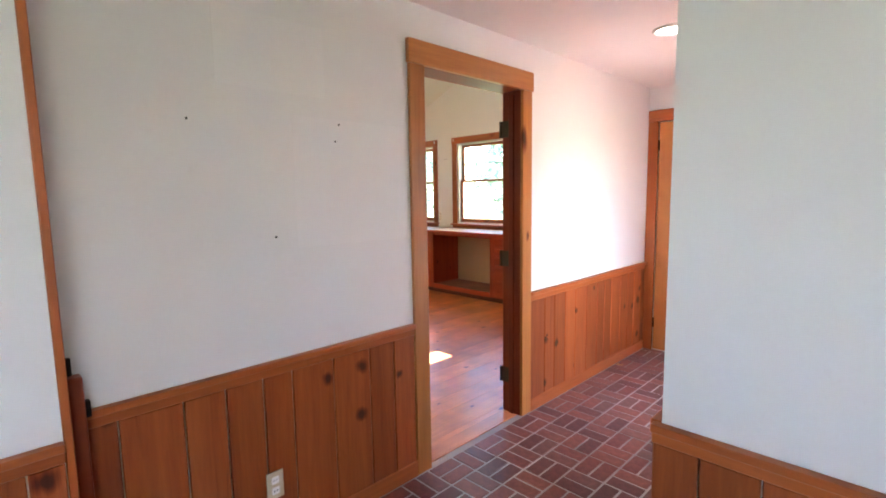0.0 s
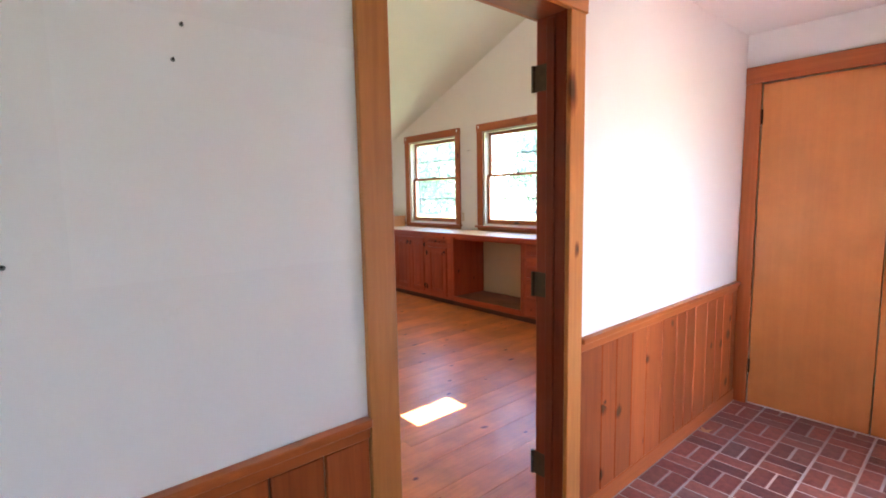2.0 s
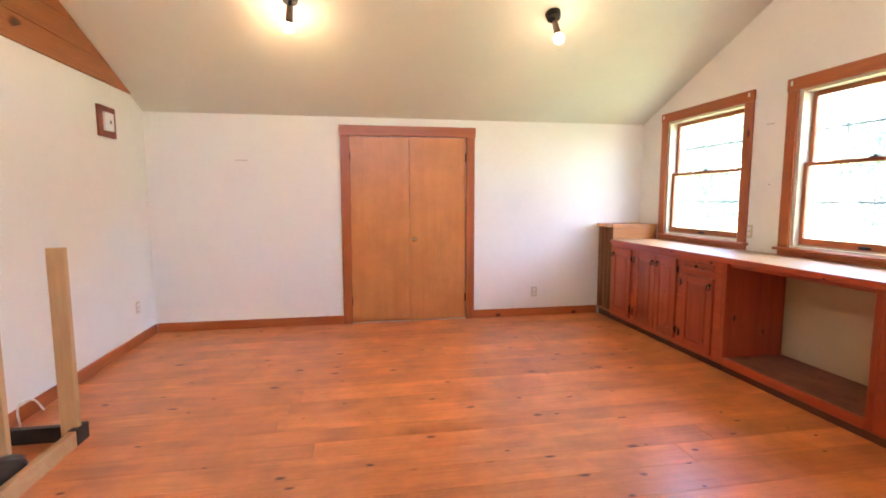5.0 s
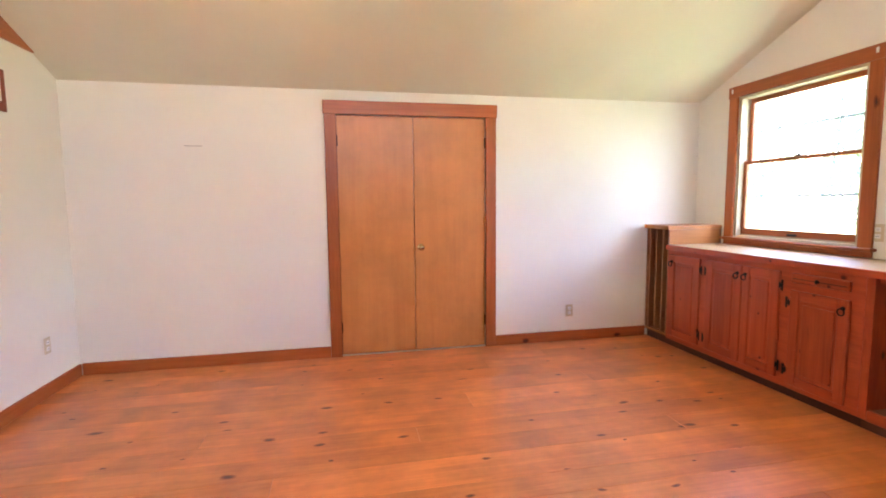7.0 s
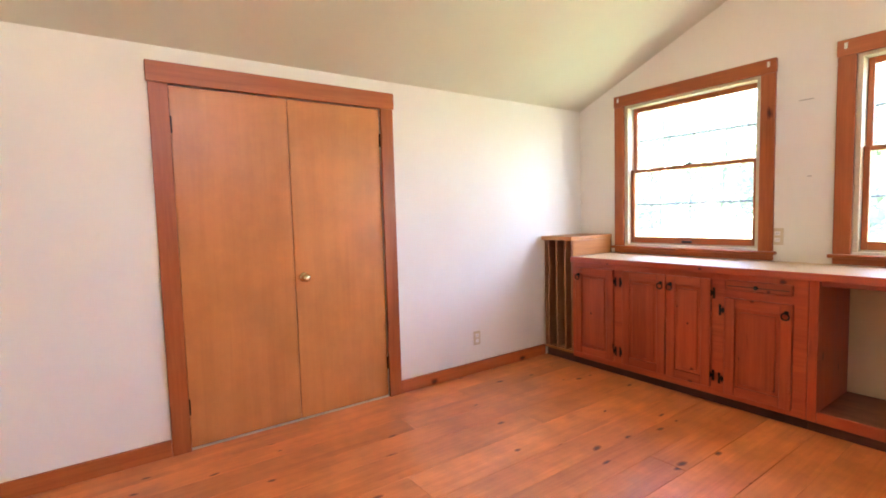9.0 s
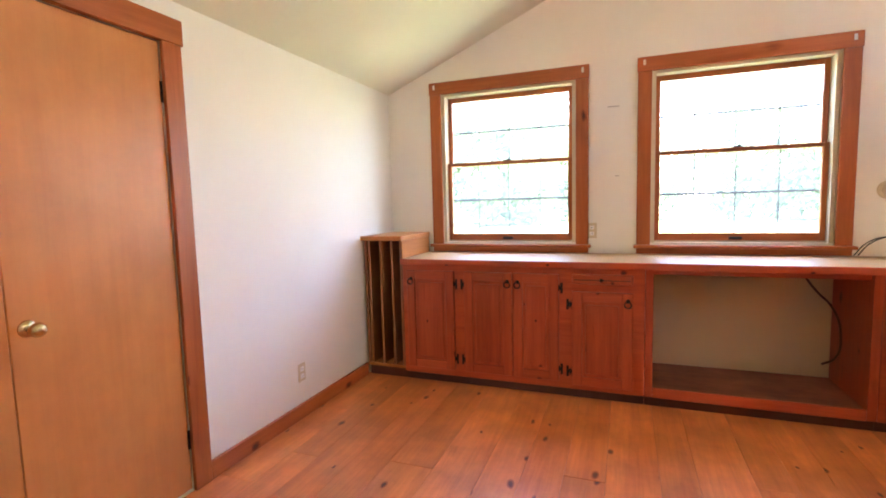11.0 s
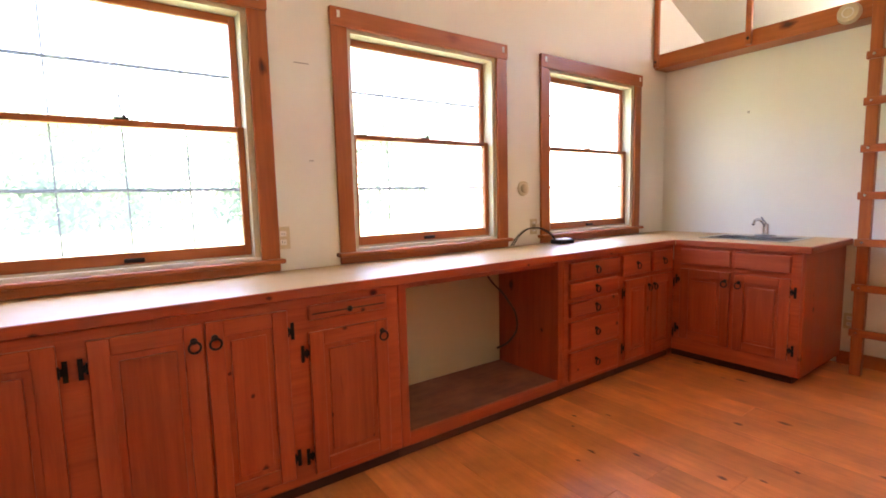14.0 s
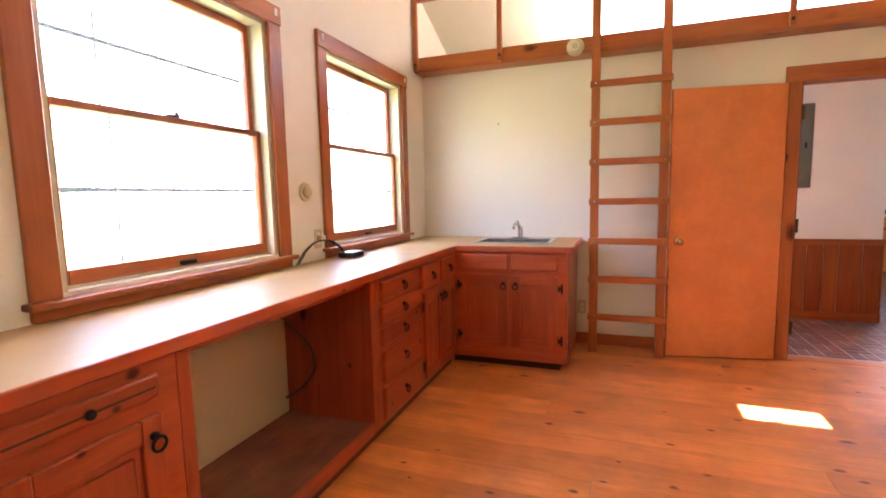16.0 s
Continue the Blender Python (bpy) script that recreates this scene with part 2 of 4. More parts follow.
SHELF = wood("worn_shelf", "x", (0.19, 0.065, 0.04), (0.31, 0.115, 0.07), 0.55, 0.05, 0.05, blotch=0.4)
# Near-black wood: shade put into the colour of kicks, rack back and groove.
DARK = wood("shade_dark_wood", "x", (0.06, 0.02, 0.012), (0.10, 0.035, 0.02), 0.6)
IRON = plain("black_iron", (0.018, 0.016, 0.015), 0.45, 0.6)
BRASS = plain("aged_brass", (0.58, 0.45, 0.24), 0.22, 1.0, 0.1)
HINGE = plain("tarnished_brass", (0.085, 0.07, 0.04), 0.5, 0.6)
STEEL = plain("brushed_steel", (0.62, 0.63, 0.65), 0.22, 1.0, 0.06)
IVORY = plain("ivory_plastic", (0.60, 0.51, 0.34), 0.35, 0, 0.03)
WHITE = plain("white_plastic", (0.78, 0.76, 0.72), 0.35, 0, 0.03)
BLACK = plain("black_rubber", (0.012, 0.012, 0.014), 0.45, 0, 0.3)
GREY = plain("grey_panel_paint", (0.13, 0.145, 0.14), 0.45, 0.2, 0.05)
GREY_MARK = plain("grey_scuff", (0.42, 0.38, 0.33), 0.7)
TRACK = plain("almond_track", (0.60, 0.53, 0.38), 0.45, 0, 0.05)
MUNTIN = plain("grey_muntin", (0.035, 0.037, 0.037), 0.5, 0, 0.05)
GROUT = paint("pale_grout", (0.60, 0.57, 0.56), 0.85, 0.7, 0.4, 200)
BRICK = brick_material()
GLASS = glass_material()
BULB = glowing("lit_bulb", (1.0, 0.78, 0.5), 4.0)
CAN = glowing("lit_downlight", (1.0, 0.9, 0.75), 2.0)
LEAF, GRASS = leaf_material(), grass_material()
BARK = plain("bark", (0.09, 0.065, 0.045), 0.9)


# ---- mesh helpers ----
def bx(x0, x1, y0, y1, z0, z1, bevel=0.0, bm=None):
    own = bm is None
    bm = bm or bmesh.new()
    m = Matrix.Translation(((x0 + x1) / 2, (y0 + y1) / 2, (z0 + z1) / 2)) @ Matrix.Diagonal((abs(x1 - x0), abs(y1 - y0), abs(z1 - z0), 1))
    made = bmesh.ops.create_cube(bm, size=1, matrix=m)["verts"]
    if bevel:
        edges = list({e for v in made for e in v.link_edges})
        bmesh.ops.bevel(bm, geom=edges, offset=bevel, segments=2 if bevel > 0.004 else 1, affect="EDGES", profile=0.5)
    return bm


def prism(pts, axis, a, b, bm=None):
    """Extrudes a flat outline along an axis: the outline is in the other two axes, in order."""
    bm = bm or bmesh.new()

    def at(p, d):
        p = list(p)
        p.insert("xyz".index(axis), d)
        return bm.verts.new(p)
    lo, hi = [at(p, a) for p in pts], [at(p, b) for p in pts]
    bm.faces.new(lo), bm.faces.new(hi[::-1])
    for i in range(len(pts)):
        j = (i + 1) % len(pts)
        bm.faces.new((lo[i], hi[i], hi[j], lo[j]))
    bmesh.ops.recalc_face_normals(bm, faces=bm.faces)
    return bm


def tube(a, b, r0, r1=None, sides=16, bm=None, bevel=0.0):
    bm = bm or bmesh.new()
    a, b = Vector(a), Vector(b)
    q = (b - a).to_track_quat("Z", "Y").to_matrix().to_4x4()
    bmesh.ops.create_cone(bm, cap_ends=True, segments=sides, radius1=r0, radius2=r0 if r1 is None else r1, depth=(b - a).length, matrix=Matrix.Translation((a + b) / 2) @ q)
    return bm


def ball(c, r, squash=(1, 1, 1), bm=None, seg=16):
    bm = bm or bmesh.new()
    bmesh.ops.create_uvsphere(bm, u_segments=seg, v_segments=seg // 2, radius=r, matrix=Matrix.Translation(c) @ Matrix.Diagonal((*squash, 1)))
    return bm


def torus(c, normal, big, small, bm=None, n=16, k=6):
    bm = bm or bmesh.new()
    q = Vector(normal).to_track_quat("Z", "Y").to_matrix().to_4x4()
    rings = []
    for i in range(n):
        a = 2 * math.pi * i / n
        rings.append([bm.verts.new(Matrix.Translation(c) @ q @ Vector(((big + small * math.cos(t)) * math.cos(a), (big + small * math.cos(t)) * math.sin(a), small * math.sin(t)))) for t in [2 * math.pi * j / k for j in range(k)]])
    for i in range(n):
        for j in range(k):
            bm.faces.new((rings[i][j], rings[(i + 1) % n][j], rings[(i + 1) % n][(j + 1) % k], rings[i][(j + 1) % k]))
    return bm


def part(name, bm, material, parent=None, label="", smooth=False):
    me = bpy.data.meshes.new(name)
    bm.to_mesh(me)
    bm.free()
    me.materials.append(material)
    if smooth:
        for p in me.polygons:
            p.use_smooth = True
    ob = new(name, me)
    if parent:
        ob.parent = parent
    return tagged(ob, label) if label else ob


def thing(name, label, category, group="", kind=""):
    return tagged(new(name), label, category, group, kind)


def structure(name, bm, material, label, category):
    return tagged(part(name, bm, material), label, category, kind="structure")


def cord(name, pts, radius, material, parent=None):
    cu = bpy.data.curves.new(name, "CURVE")
    cu.dimensions, cu.bevel_depth, cu.bevel_resolution, cu.resolution_u = "3D", radius, 2, 8
    sp = cu.splines.new("BEZIER")
    sp.bezier_points.add(len(pts) - 1)
    for p, co in zip(sp.bezier_points, pts):
        p.co, p.handle_left_type, p.handle_right_type = co, "AUTO", "AUTO"
    dep = new("cord_curve", cu)
    me = bpy.data.meshes.new_from_object(dep.evaluated_get(bpy.context.evaluated_depsgraph_get()))
    bpy.data.objects.remove(dep)
    me.materials.clear()
    me.materials.append(material)
    ob = new(name, me)
    if parent:
        ob.parent = parent
    return ob


def wall_with_holes(along, lo, hi, d0, d1, z0, z1, holes, bm=None):
    """A wall of boxes round openings (a0, a1, zlow, zhigh) along x or y."""
    bm = bm or bmesh.new()

    def put(a, b, z, zz):
        if b - a > 1e-4 and zz - z > 1e-4:
            bx(*((a, b, d0, d1) if along == "x" else (d0, d1, a, b)), z, zz, bm=bm)
    at = lo
    for a0, a1, za, zb in sorted(holes):
        put(at, a0, z0, z1)
        put(a0, a1, z0, za)
        put(a0, a1, zb, z1)
        at = a1
    put(at, hi, z0, z1)
    return bm


def roof_z(x):
    return EAVE + SLOPE * (x - WEST) if x < RIDGE else RIDGE_Z - SLOPE * (x - RIDGE)


# ---- large structure ----
T = 0.15
OPEN = [(a + 0.09, b - 0.09, 1.0, 2.2) for a, b in WINDOWS]
north = wall_with_holes("x", WEST - T, 3.6, NORTH, NORTH + T, -0.15, EAVE, OPEN)
prism([(WEST - T, EAVE), (RIDGE, RIDGE_Z + 0.05), (0.9, EAVE)], "y", NORTH, NORTH + T, north)
structure("wall_north", north, WALL, "white painted gable wall with three windows", "wall")
structure("wall_west", wall_with_holes("y", SOUTH - T, NORTH, WEST - T, WEST, -0.15, EAVE + 0.02, [(2.795, 4.085, 0.0, 2.05)]), WALL, "white painted wall with a closet doorway", "wall")
# Added block close behind the doors; keeps daylight out of their gaps.
structure("wall_closet_back", bx(WEST - 0.13, WEST - 0.06, 2.796, 4.084, -0.1, 2.049), DARK, "added dark block behind the closet doors that stops light", "wall")
structure("wall_south", bx(WEST - T, EAST, SOUTH - T, SOUTH, -0.15, 2.355), WALL, "white painted studio wall under a boarded gable", "wall")
gable = thing("wall_gable_south", "stained pine boards cladding the gable above", "wall", kind="structure")
part("gable_backing", prism([(WEST, 2.356), (RIDGE, RIDGE_Z + 0.1), (0.9, 2.356)], "y", SOUTH - T, SOUTH - 0.03), GABLE, gable)
z = 2.35
while z < RIDGE_Z - 0.1:
    zt = min(z + 0.175, RIDGE_Z - 0.03)
    x0, x1 = WEST + max(0, (z - EAVE) / SLOPE), RIDGE + (RIDGE_Z - z) / SLOPE
    x2, x3 = WEST + (zt - EAVE) / SLOPE, RIDGE + (RIDGE_Z - zt) / SLOPE
    part("board", prism([(x0, z), (x1, z), (x3, zt - 0.004), (x2, zt - 0.004)], "y", SOUTH - 0.03, SOUTH + 0.02), GABLE, gable)
    z += 0.175
MID = (EAST + HALL_W) / 2
DOORWAY = [(DOOR_Y0 - 0.02, DOOR_Y1 + 0.02, -0.15, DOOR_TOP + 0.02)]
structure("wall_east", wall_with_holes("y", SOUTH - T, NORTH, EAST, MID, -0.15, 2.44, DOORWAY), WALL, "cream-white painted studio wall with a doorway", "wall")
structure("wall_hall", wall_with_holes("y", SOUTH - T, NORTH, MID + 0.0005, HALL_W, -0.15, 2.44, DOORWAY), WALL_HALL, "white painted hall wall with a doorway", "wall")
# sloping ceilings, with a roof light above the loft rail
ROOF_T = 0.14


def slab(xa, xb, ya, yb, bm):
    return prism([(xa, roof_z(xa)), (xb, roof_z(xb)), (xb, roof_z(xb) + ROOF_T), (xa, roof_z(xa) + ROOF_T)], "y", ya, yb, bm)


ceil = bmesh.new()
slab(WEST - T, RIDGE - 1e-4, SOUTH - T, NORTH + T, ceil)
slab(RIDGE, -1.936, SOUTH - T, NORTH + T, ceil)
slab(-1.936, -1.736, SOUTH - T, 3.42, ceil)
slab(-1.936, -1.736, 3.82, NORTH + T, ceil)
slab(-1.736, -1.25, SOUTH - T, NORTH + T, ceil)
# Gap left here is an unseen roof opening, added to brighten loft and room.
slab(-1.25, -0.45, SOUTH - T, 1.2, ceil)
slab(-1.25, -0.45, 4.7, NORTH + T, ceil)
slab(-0.45, 0.08, SOUTH - T, NORTH + T, ceil)
structure("ceiling_sloped", ceil, CEIL, "cream painted sloping ceiling", "ceiling")
structure("loft_back_wall", bx(-0.25, -0.15, SOUTH, NORTH, 2.44, 2.75), WALL, "white knee wall at the back of the loft", "wall")
# Unseen floor; wall paint chosen so that it reflects white light into the loft.
structure("loft_floor", bx(EAST + 0.02, -0.14, SOUTH, NORTH, 2.44, 2.47), WALL, "unseen loft floor, white so that its bounce brightens the loft", "floor")
structure("ceiling_hall", bx(HALL_W, HALL_E + 0.13, PART_Y + 0.13, NORTH, HALL_TOP, 2.43, bm=bx(HALL_W - 0.18, 3.6, -1.3, PART_Y + 0.13, HALL_TOP, 2.43)), WALL_HALL, "white flat hall ceiling", "ceiling")
# hall and kitchen shell
structure("wall_hall_end", wall_with_holes("x", HALL_W, HALL_E + 0.12, HALL_N, HALL_N + 0.12, -0.1, HALL_TOP, [(-1.345, -0.12, 0.0, 2.035)]), WALL_HALL, "white hall end wall round closet doors", "wall")
structure("wall_hall_east", wall_with_holes("y", PART_Y, NORTH, HALL_E, HALL_E + 0.13, -0.1, HALL_TOP, [(3.5, 4.5, 0.3, 1.85)]), WALL_HALL, "white hall wall with a window", "wall")
structure("wall_partition", bx(HALL_E + 0.13, 3.4, PART_Y, PART_Y + 0.13, -0.1, HALL_TOP), WALL_HALL, "white painted partition wall", "wall")
FADED = paint("unfaded_paint", (0.81, 0.805, 0.795))
for n, (a, b, c, d) in enumerate(((1.52, 1.95, 1.83, 2.10), (1.80, 2.40, 1.23, 1.75))):
    structure("wall_patch_%d" % (n + 1), bx(HALL_W + 0.0002, HALL_W + 0.0014, a, b, c, d), FADED, "lighter patch of paint where a picture hung", "paint patch")
structure("wall_hall_west", bx(HALL_W - 0.2, -1.24, -1.3, 1.0, -0.1, HALL_TOP), WALL_HALL, "white painted wall that juts into the hall", "wall")
# Both kitchen openings are out of view, added to let daylight into the hall.
structure("wall_kitchen_east", wall_with_holes("y", -1.3, PART_Y + 0.13, 3.4, 3.55, -0.1, HALL_TOP, [(-1.1, 0.3, 0.95, 2.1)]), WALL_HALL, "white kitchen wall with an added window for daylight", "wall")
structure("wall_kitchen_south", wall_with_holes("x", HALL_W - 0.2, 3.6, -1.45, -1.3, -0.1, HALL_TOP, [(-0.8, 0.0, 1.35, 2.1)]), WALL_HALL, "white kitchen wall with an added window for daylight", "wall")
structure("subfloor", bx(WEST - 0.8, HALL_W - 0.02, SOUTH - T, NORTH + 0.1, -0.2, -0.03), DARK, "dark floor under the pine boards", "floor")
structure("grout_bed", bx(HALL_W - 0.2, 3.6, -1.4, HALL_N + 0.9, -0.2, -0.0035), GROUT, "pale mortar bed between brick pavers", "floor")
structure("ground", bx(-300, 300, -300, 300, -0.75, -0.6), GRASS, "mown grass around the house", "ground")


# ---- openings: casings, doors, windows ----
def casing_x(name, x_face, out, y0, y1, top, mats, width=0.095, head=0.11, label="", proud=0.022):
    """Three flat boards round a doorway in a wall whose face is at x_face; out is the side they stand out on."""
    a, b = sorted((x_face + out * 0.001, x_face + out * proud))
    c = thing(name, label or "stained pine boards round a doorway", "door casing", kind="structure")
    part("side_board", bx(a, b, y0 - width, y0, 0.0, top, 0.003), mats["z"], c)
    part("side_board", bx(a, b, y1, y1 + width, 0.0, top, 0.003), mats["z"], c)
    a, b = sorted((x_face + out * 0.001, x_face + out * (proud + 0.006)))
    part("head_board", bx(a, b, y0 - width - 0.008, y1 + width + 0.008, top, top + head, 0.003), mats["y"], c)
    return c


def casing_y(name, y_face, out, x0, x1, top, mats, width=0.095, head=0.11, label=""):
    a, b = sorted((y_face + out * 0.001, y_face + out * 0.022))
    c = thing(name, label or "stained pine boards round a doorway", "door casing", kind="structure")
    part("side_board", bx(x0 - width, x0, a, b, 0.0, top, 0.003), mats["z"], c)
    part("side_board", bx(x1, x1 + width, a, b, 0.0, top, 0.003), mats["z"], c)
    a, b = sorted((y_face + out * 0.001, y_face + out * 0.028))
    part("head_board", bx(x0 - width - 0.0, x1 + width + 0.008, a, b, top, top + head, 0.003), mats["x"], c)
    return c


def knob(parent, at, axis, material, label):
    at, d = Vector(at), Vector(axis)
    bm = tube(at, at + d * 0.006, 0.03, 0.027, 20)
    tube(at, at + d * 0.045, 0.011, 0.011, 12, bm)
    ball(at + d * 0.055, 0.027, (1, 1, 0.95), bm)
    return part("knob", bm, material, parent, label, True)


casing_x("door_casing_hall", HALL_W, 1, DOOR_Y0, DOOR_Y1, DOOR_TOP, TRIM_PALE, label="honey pine casing round the studio doorway")
casing_x("door_casing_studio", EAST, -1, DOOR_Y0, 3.302, DOOR_TOP, TRIM, label="red-brown pine casing round the studio doorway", proud=0.014)
frame_1 = thing("door_frame_studio", "wooden doorway jambs, hinge side coloured dark for shade", "door frame", kind="structure")
# Lit and shaded sides by colour: honey strike jamb, dark head and hinge jamb.
part("jamb", bx(EAST, HALL_W, DOOR_Y0 - 0.02, DOOR_Y0, 0.0, DOOR_TOP), TRIM_PALE["z"], frame_1, "honey pine strike jamb, paler for its lit side")
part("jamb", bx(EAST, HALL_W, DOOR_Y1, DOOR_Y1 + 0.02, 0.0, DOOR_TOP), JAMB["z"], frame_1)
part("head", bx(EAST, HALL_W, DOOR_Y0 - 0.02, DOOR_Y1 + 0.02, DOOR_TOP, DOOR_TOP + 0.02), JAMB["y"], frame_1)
for ys in (DOOR_Y0, DOOR_Y1):
    s = 1 if ys == DOOR_Y0 else -1
    # Stops follow the same lit and shaded colours as their jambs.
    part("stop", bx(EAST + 0.05, EAST + 0.085, *sorted((ys, ys + s * 0.012)), 0.0, DOOR_TOP - 0.012, 0.002), (TRIM_PALE if s > 0 else JAMB)["z"], frame_1)
for dz in (0.25, 1.02, 1.83):
    leafp = bx(EAST - 0.012, EAST + 0.045, DOOR_Y1 - 0.003, DOOR_Y1 - 0.0005, dz - 0.05, dz + 0.05)
    tube((EAST - 0.018, DOOR_Y1 - 0.004, dz - 0.05), (EAST - 0.018, DOOR_Y1 - 0.004, dz + 0.05), 0.008, bm=leafp, sides=10)
    part("hinge", leafp, HINGE, frame_1, "tarnished brass hinge leaf")
structure("threshold", bx(EAST, HALL_W - 0.02, DOOR_Y0, DOOR_Y1, -0.03, 0.002, 0.002), BOARD, "worn pine threshold", "threshold")

# the open door, hinged at the hall doorway and swung back into the studio
hinge_at = (EAST - 0.048, 3.402)
swing = math.degrees(math.atan2(0.135, 0.75))
door = thing("open_door", "flush birch-veneer door with brass knob, swung open", "door")
part("leaf", bx(-0.02, 0.02, 0.0, 0.77, 0.012, 2.04, 0.002), PLY_RED, door)
part("leaf_edge", bx(-0.021, 0.021, -0.004, 0.0, 0.012, 2.04), JAMB["z"], door, "dark red hinge edge")
for dz in (0.25, 1.02, 1.83):
    hb = bx(-0.018, 0.018, -0.0075, -0.004, dz - 0.05, dz + 0.05)
    tube((0.026, -0.006, dz - 0.05), (0.026, -0.006, dz + 0.05), 0.007, bm=hb, sides=10)
    part("hinge", hb, BRASS, door, "tarnished brass hinge")
knob(door, (-0.02, 0.705, 0.91), (-1, 0, 0), BRASS, "polished brass knob")
knob(door, (0.02, 0.705, 0.91), (1, 0, 0), BRASS, "polished brass knob")
door.matrix_world = pose(hinge_at[0], hinge_at[1], 0, 0, 0, swing)

# studio closet
casing_x("door_casing_closet", WEST, 1, 2.80, 4.08, 2.045, TRIM, label="red-brown pine casing round the closet")
for y0, y1, kx in ((2.803, 3.438, None), (3.442, 4.077, 3.495)):
    d = thing("door_closet", "honey birch-veneer flush closet door, shut", "door", "studio closet doors")
    part("leaf", bx(WEST - 0.035, WEST - 0.002, y0, y1, 0.012, 2.042, 0.002), PLY, d)
    hy = y0 if kx is None else y1
    for dz in (0.25, 1.83):
        part("hinge", bx(WEST - 0.003, WEST + 0.004, hy - 0.006, hy + 0.006, dz - 0.045, dz + 0.045), IRON, d, "dark hinge")
    if kx:
        knob(d, (WEST - 0.002, kx, 0.927), (1, 0, 0), BRASS, "aged brass knob")
# hall closet
casing_y("door_casing_hall_closet", HALL_N, -1, -1.335, -0.125, 2.03, TRIM, 0.085, 0.10, "pine casing round hall closet doors")
for x0, x1, kx in ((-1.333, -0.728, None), (-0.722, -0.127, -0.668)):
    d = thing("door_hall_closet", "honey birch-veneer flush closet door, shut", "door", "hall closet doors")
    part("leaf", bx(x0, x1, HALL_N + 0.004, HALL_N + 0.038, 0.005, 2.026, 0.002), PLY, d)
    if kx:
        knob(d, (kx, HALL_N + 0.004, 0.924), (0, -1, 0), BRASS, "polished brass knob")
    else:
        for dz in (0.25, 1.83):
            part("hinge", bx(x0 - 0.005, x0 + 0.006, HALL_N - 0.004, HALL_N + 0.004, dz - 0.045, dz + 0.045), IRON, d, "dark hinge")


def window(index, x0, x1):
    w = thing("window_%d" % index, "double-hung window in a red-brown pine casing", "window", "windows over the worktop", "structure")
    y, top = NORTH, 2.195
    i0, i1 = x0 + 0.095, x1 - 0.095
    part("side_casing", bx(x0 + 0.004, i0, y - 0.022, y - 0.001, 0.985, top, 0.003), TRIM["z"], w)
    part("side_casing", bx(i1, x1 - 0.004, y - 0.022, y - 0.001, 0.985, top, 0.003), TRIM["z"], w)
    part("head_casing", bx(x0, x1, y - 0.028, y - 0.001, top, 2.29, 0.003), TRIM["x"], w)
    for px in (x0 + 0.045, x1 - 0.045):
        part("bracket", bx(px - 0.008, px + 0.008, y - 0.034, y - 0.0285, 2.235, 2.27, 0.001), WHITE, w, "small pale blind bracket")
    part("sill", bx(x0 - 0.015, x1 + 0.015, y - 0.055, y + 0.05, 0.962, 0.985, 0.006), TRIM["x"], w)
    part("apron", bx(x0 + 0.004, x1 - 0.004, y - 0.022, y - 0.001, CTR + 0.003, 0.961, 0.003), TRIM["x"], w)
    for a, b in ((i0 + 0.001, i0 + 0.028), (i1 - 0.028, i1 - 0.001)):
        part("side_track", bx(a, b, y + 0.001, y + 0.13, 1.0, 2.2), TRACK, w, "almond sash track")
    part("head_track", bx(i0 + 0.028, i1 - 0.028, y + 0.001, y + 0.13, 2.176, 2.2), TRACK, w, "almond head track")
    part("outer_sill", bx(i0 + 0.028, i1 - 0.028, y + 0.05, y + 0.14, 0.99, 1.012), TRACK, w)
    a0, a1 = i0 + 0.03, i1 - 0.03
    mid = 1.632
    for name, ya, yb, za, zb, r_lo, r_hi in (("lower_sash", y + 0.045, y + 0.078, 1.012, mid + 0.012, 0.052, 0.028), ("upper_sash", y + 0.085, y + 0.118, mid - 0.012, 2.176, 0.028, 0.038)):
        s = part(name, bx(a0, a0 + 0.032, ya, yb, za, zb, 0.003), TRIM["z"], w)
        part("stile", bx(a1 - 0.032, a1, ya, yb, za, zb, 0.003), TRIM["z"], s)
        part("bottom_rail", bx(a0 + 0.032, a1 - 0.032, ya, yb, za, za + r_lo, 0.003), TRIM["x"], s)
        part("top_rail", bx(a0 + 0.032, a1 - 0.032, ya, yb, zb - r_hi, zb, 0.003), TRIM["x"], s)
        g = part("pane", bx(a0 + 0.03, a1 - 0.03, (ya + yb) / 2 - 0.002, (ya + yb) / 2 + 0.002, za + r_lo - 0.004, zb - r_hi + 0.004), GLASS, s)
        g.visible_shadow = False
        gz = (za + r_lo + zb - r_hi) / 2
        part("muntin", bx(a0 + 0.032, a1 - 0.032, yb + 0.004, yb + 0.008, gz - 0.008, gz + 0.008), MUNTIN, s)
        for f in (0.25, 0.5, 0.75):
            mx = a0 + (a1 - a0) * f
            part("muntin", bx(mx - 0.004, mx + 0.004, yb + 0.009, yb + 0.012, za + r_lo, zb - r_hi), MUNTIN, s)
    cx = (a0 + a1) / 2
    lock = bx(cx - 0.028, cx + 0.028, y + 0.046, y + 0.075, mid + 0.0125, mid + 0.022, 0.003)
    ball((cx + 0.01, y + 0.05, mid + 0.026), 0.009, bm=lock, seg=8)
    part("sash_lock", lock, IRON, w, "dark sash lock")
    part("sash_lift", bx(cx - 0.04, cx + 0.04, y + 0.028, y + 0.0445, 1.02, 1.04, 0.004), IRON, w, "black sash lift")


for i, (a, b) in enumerate(WINDOWS):
    window(i + 1, a, b)
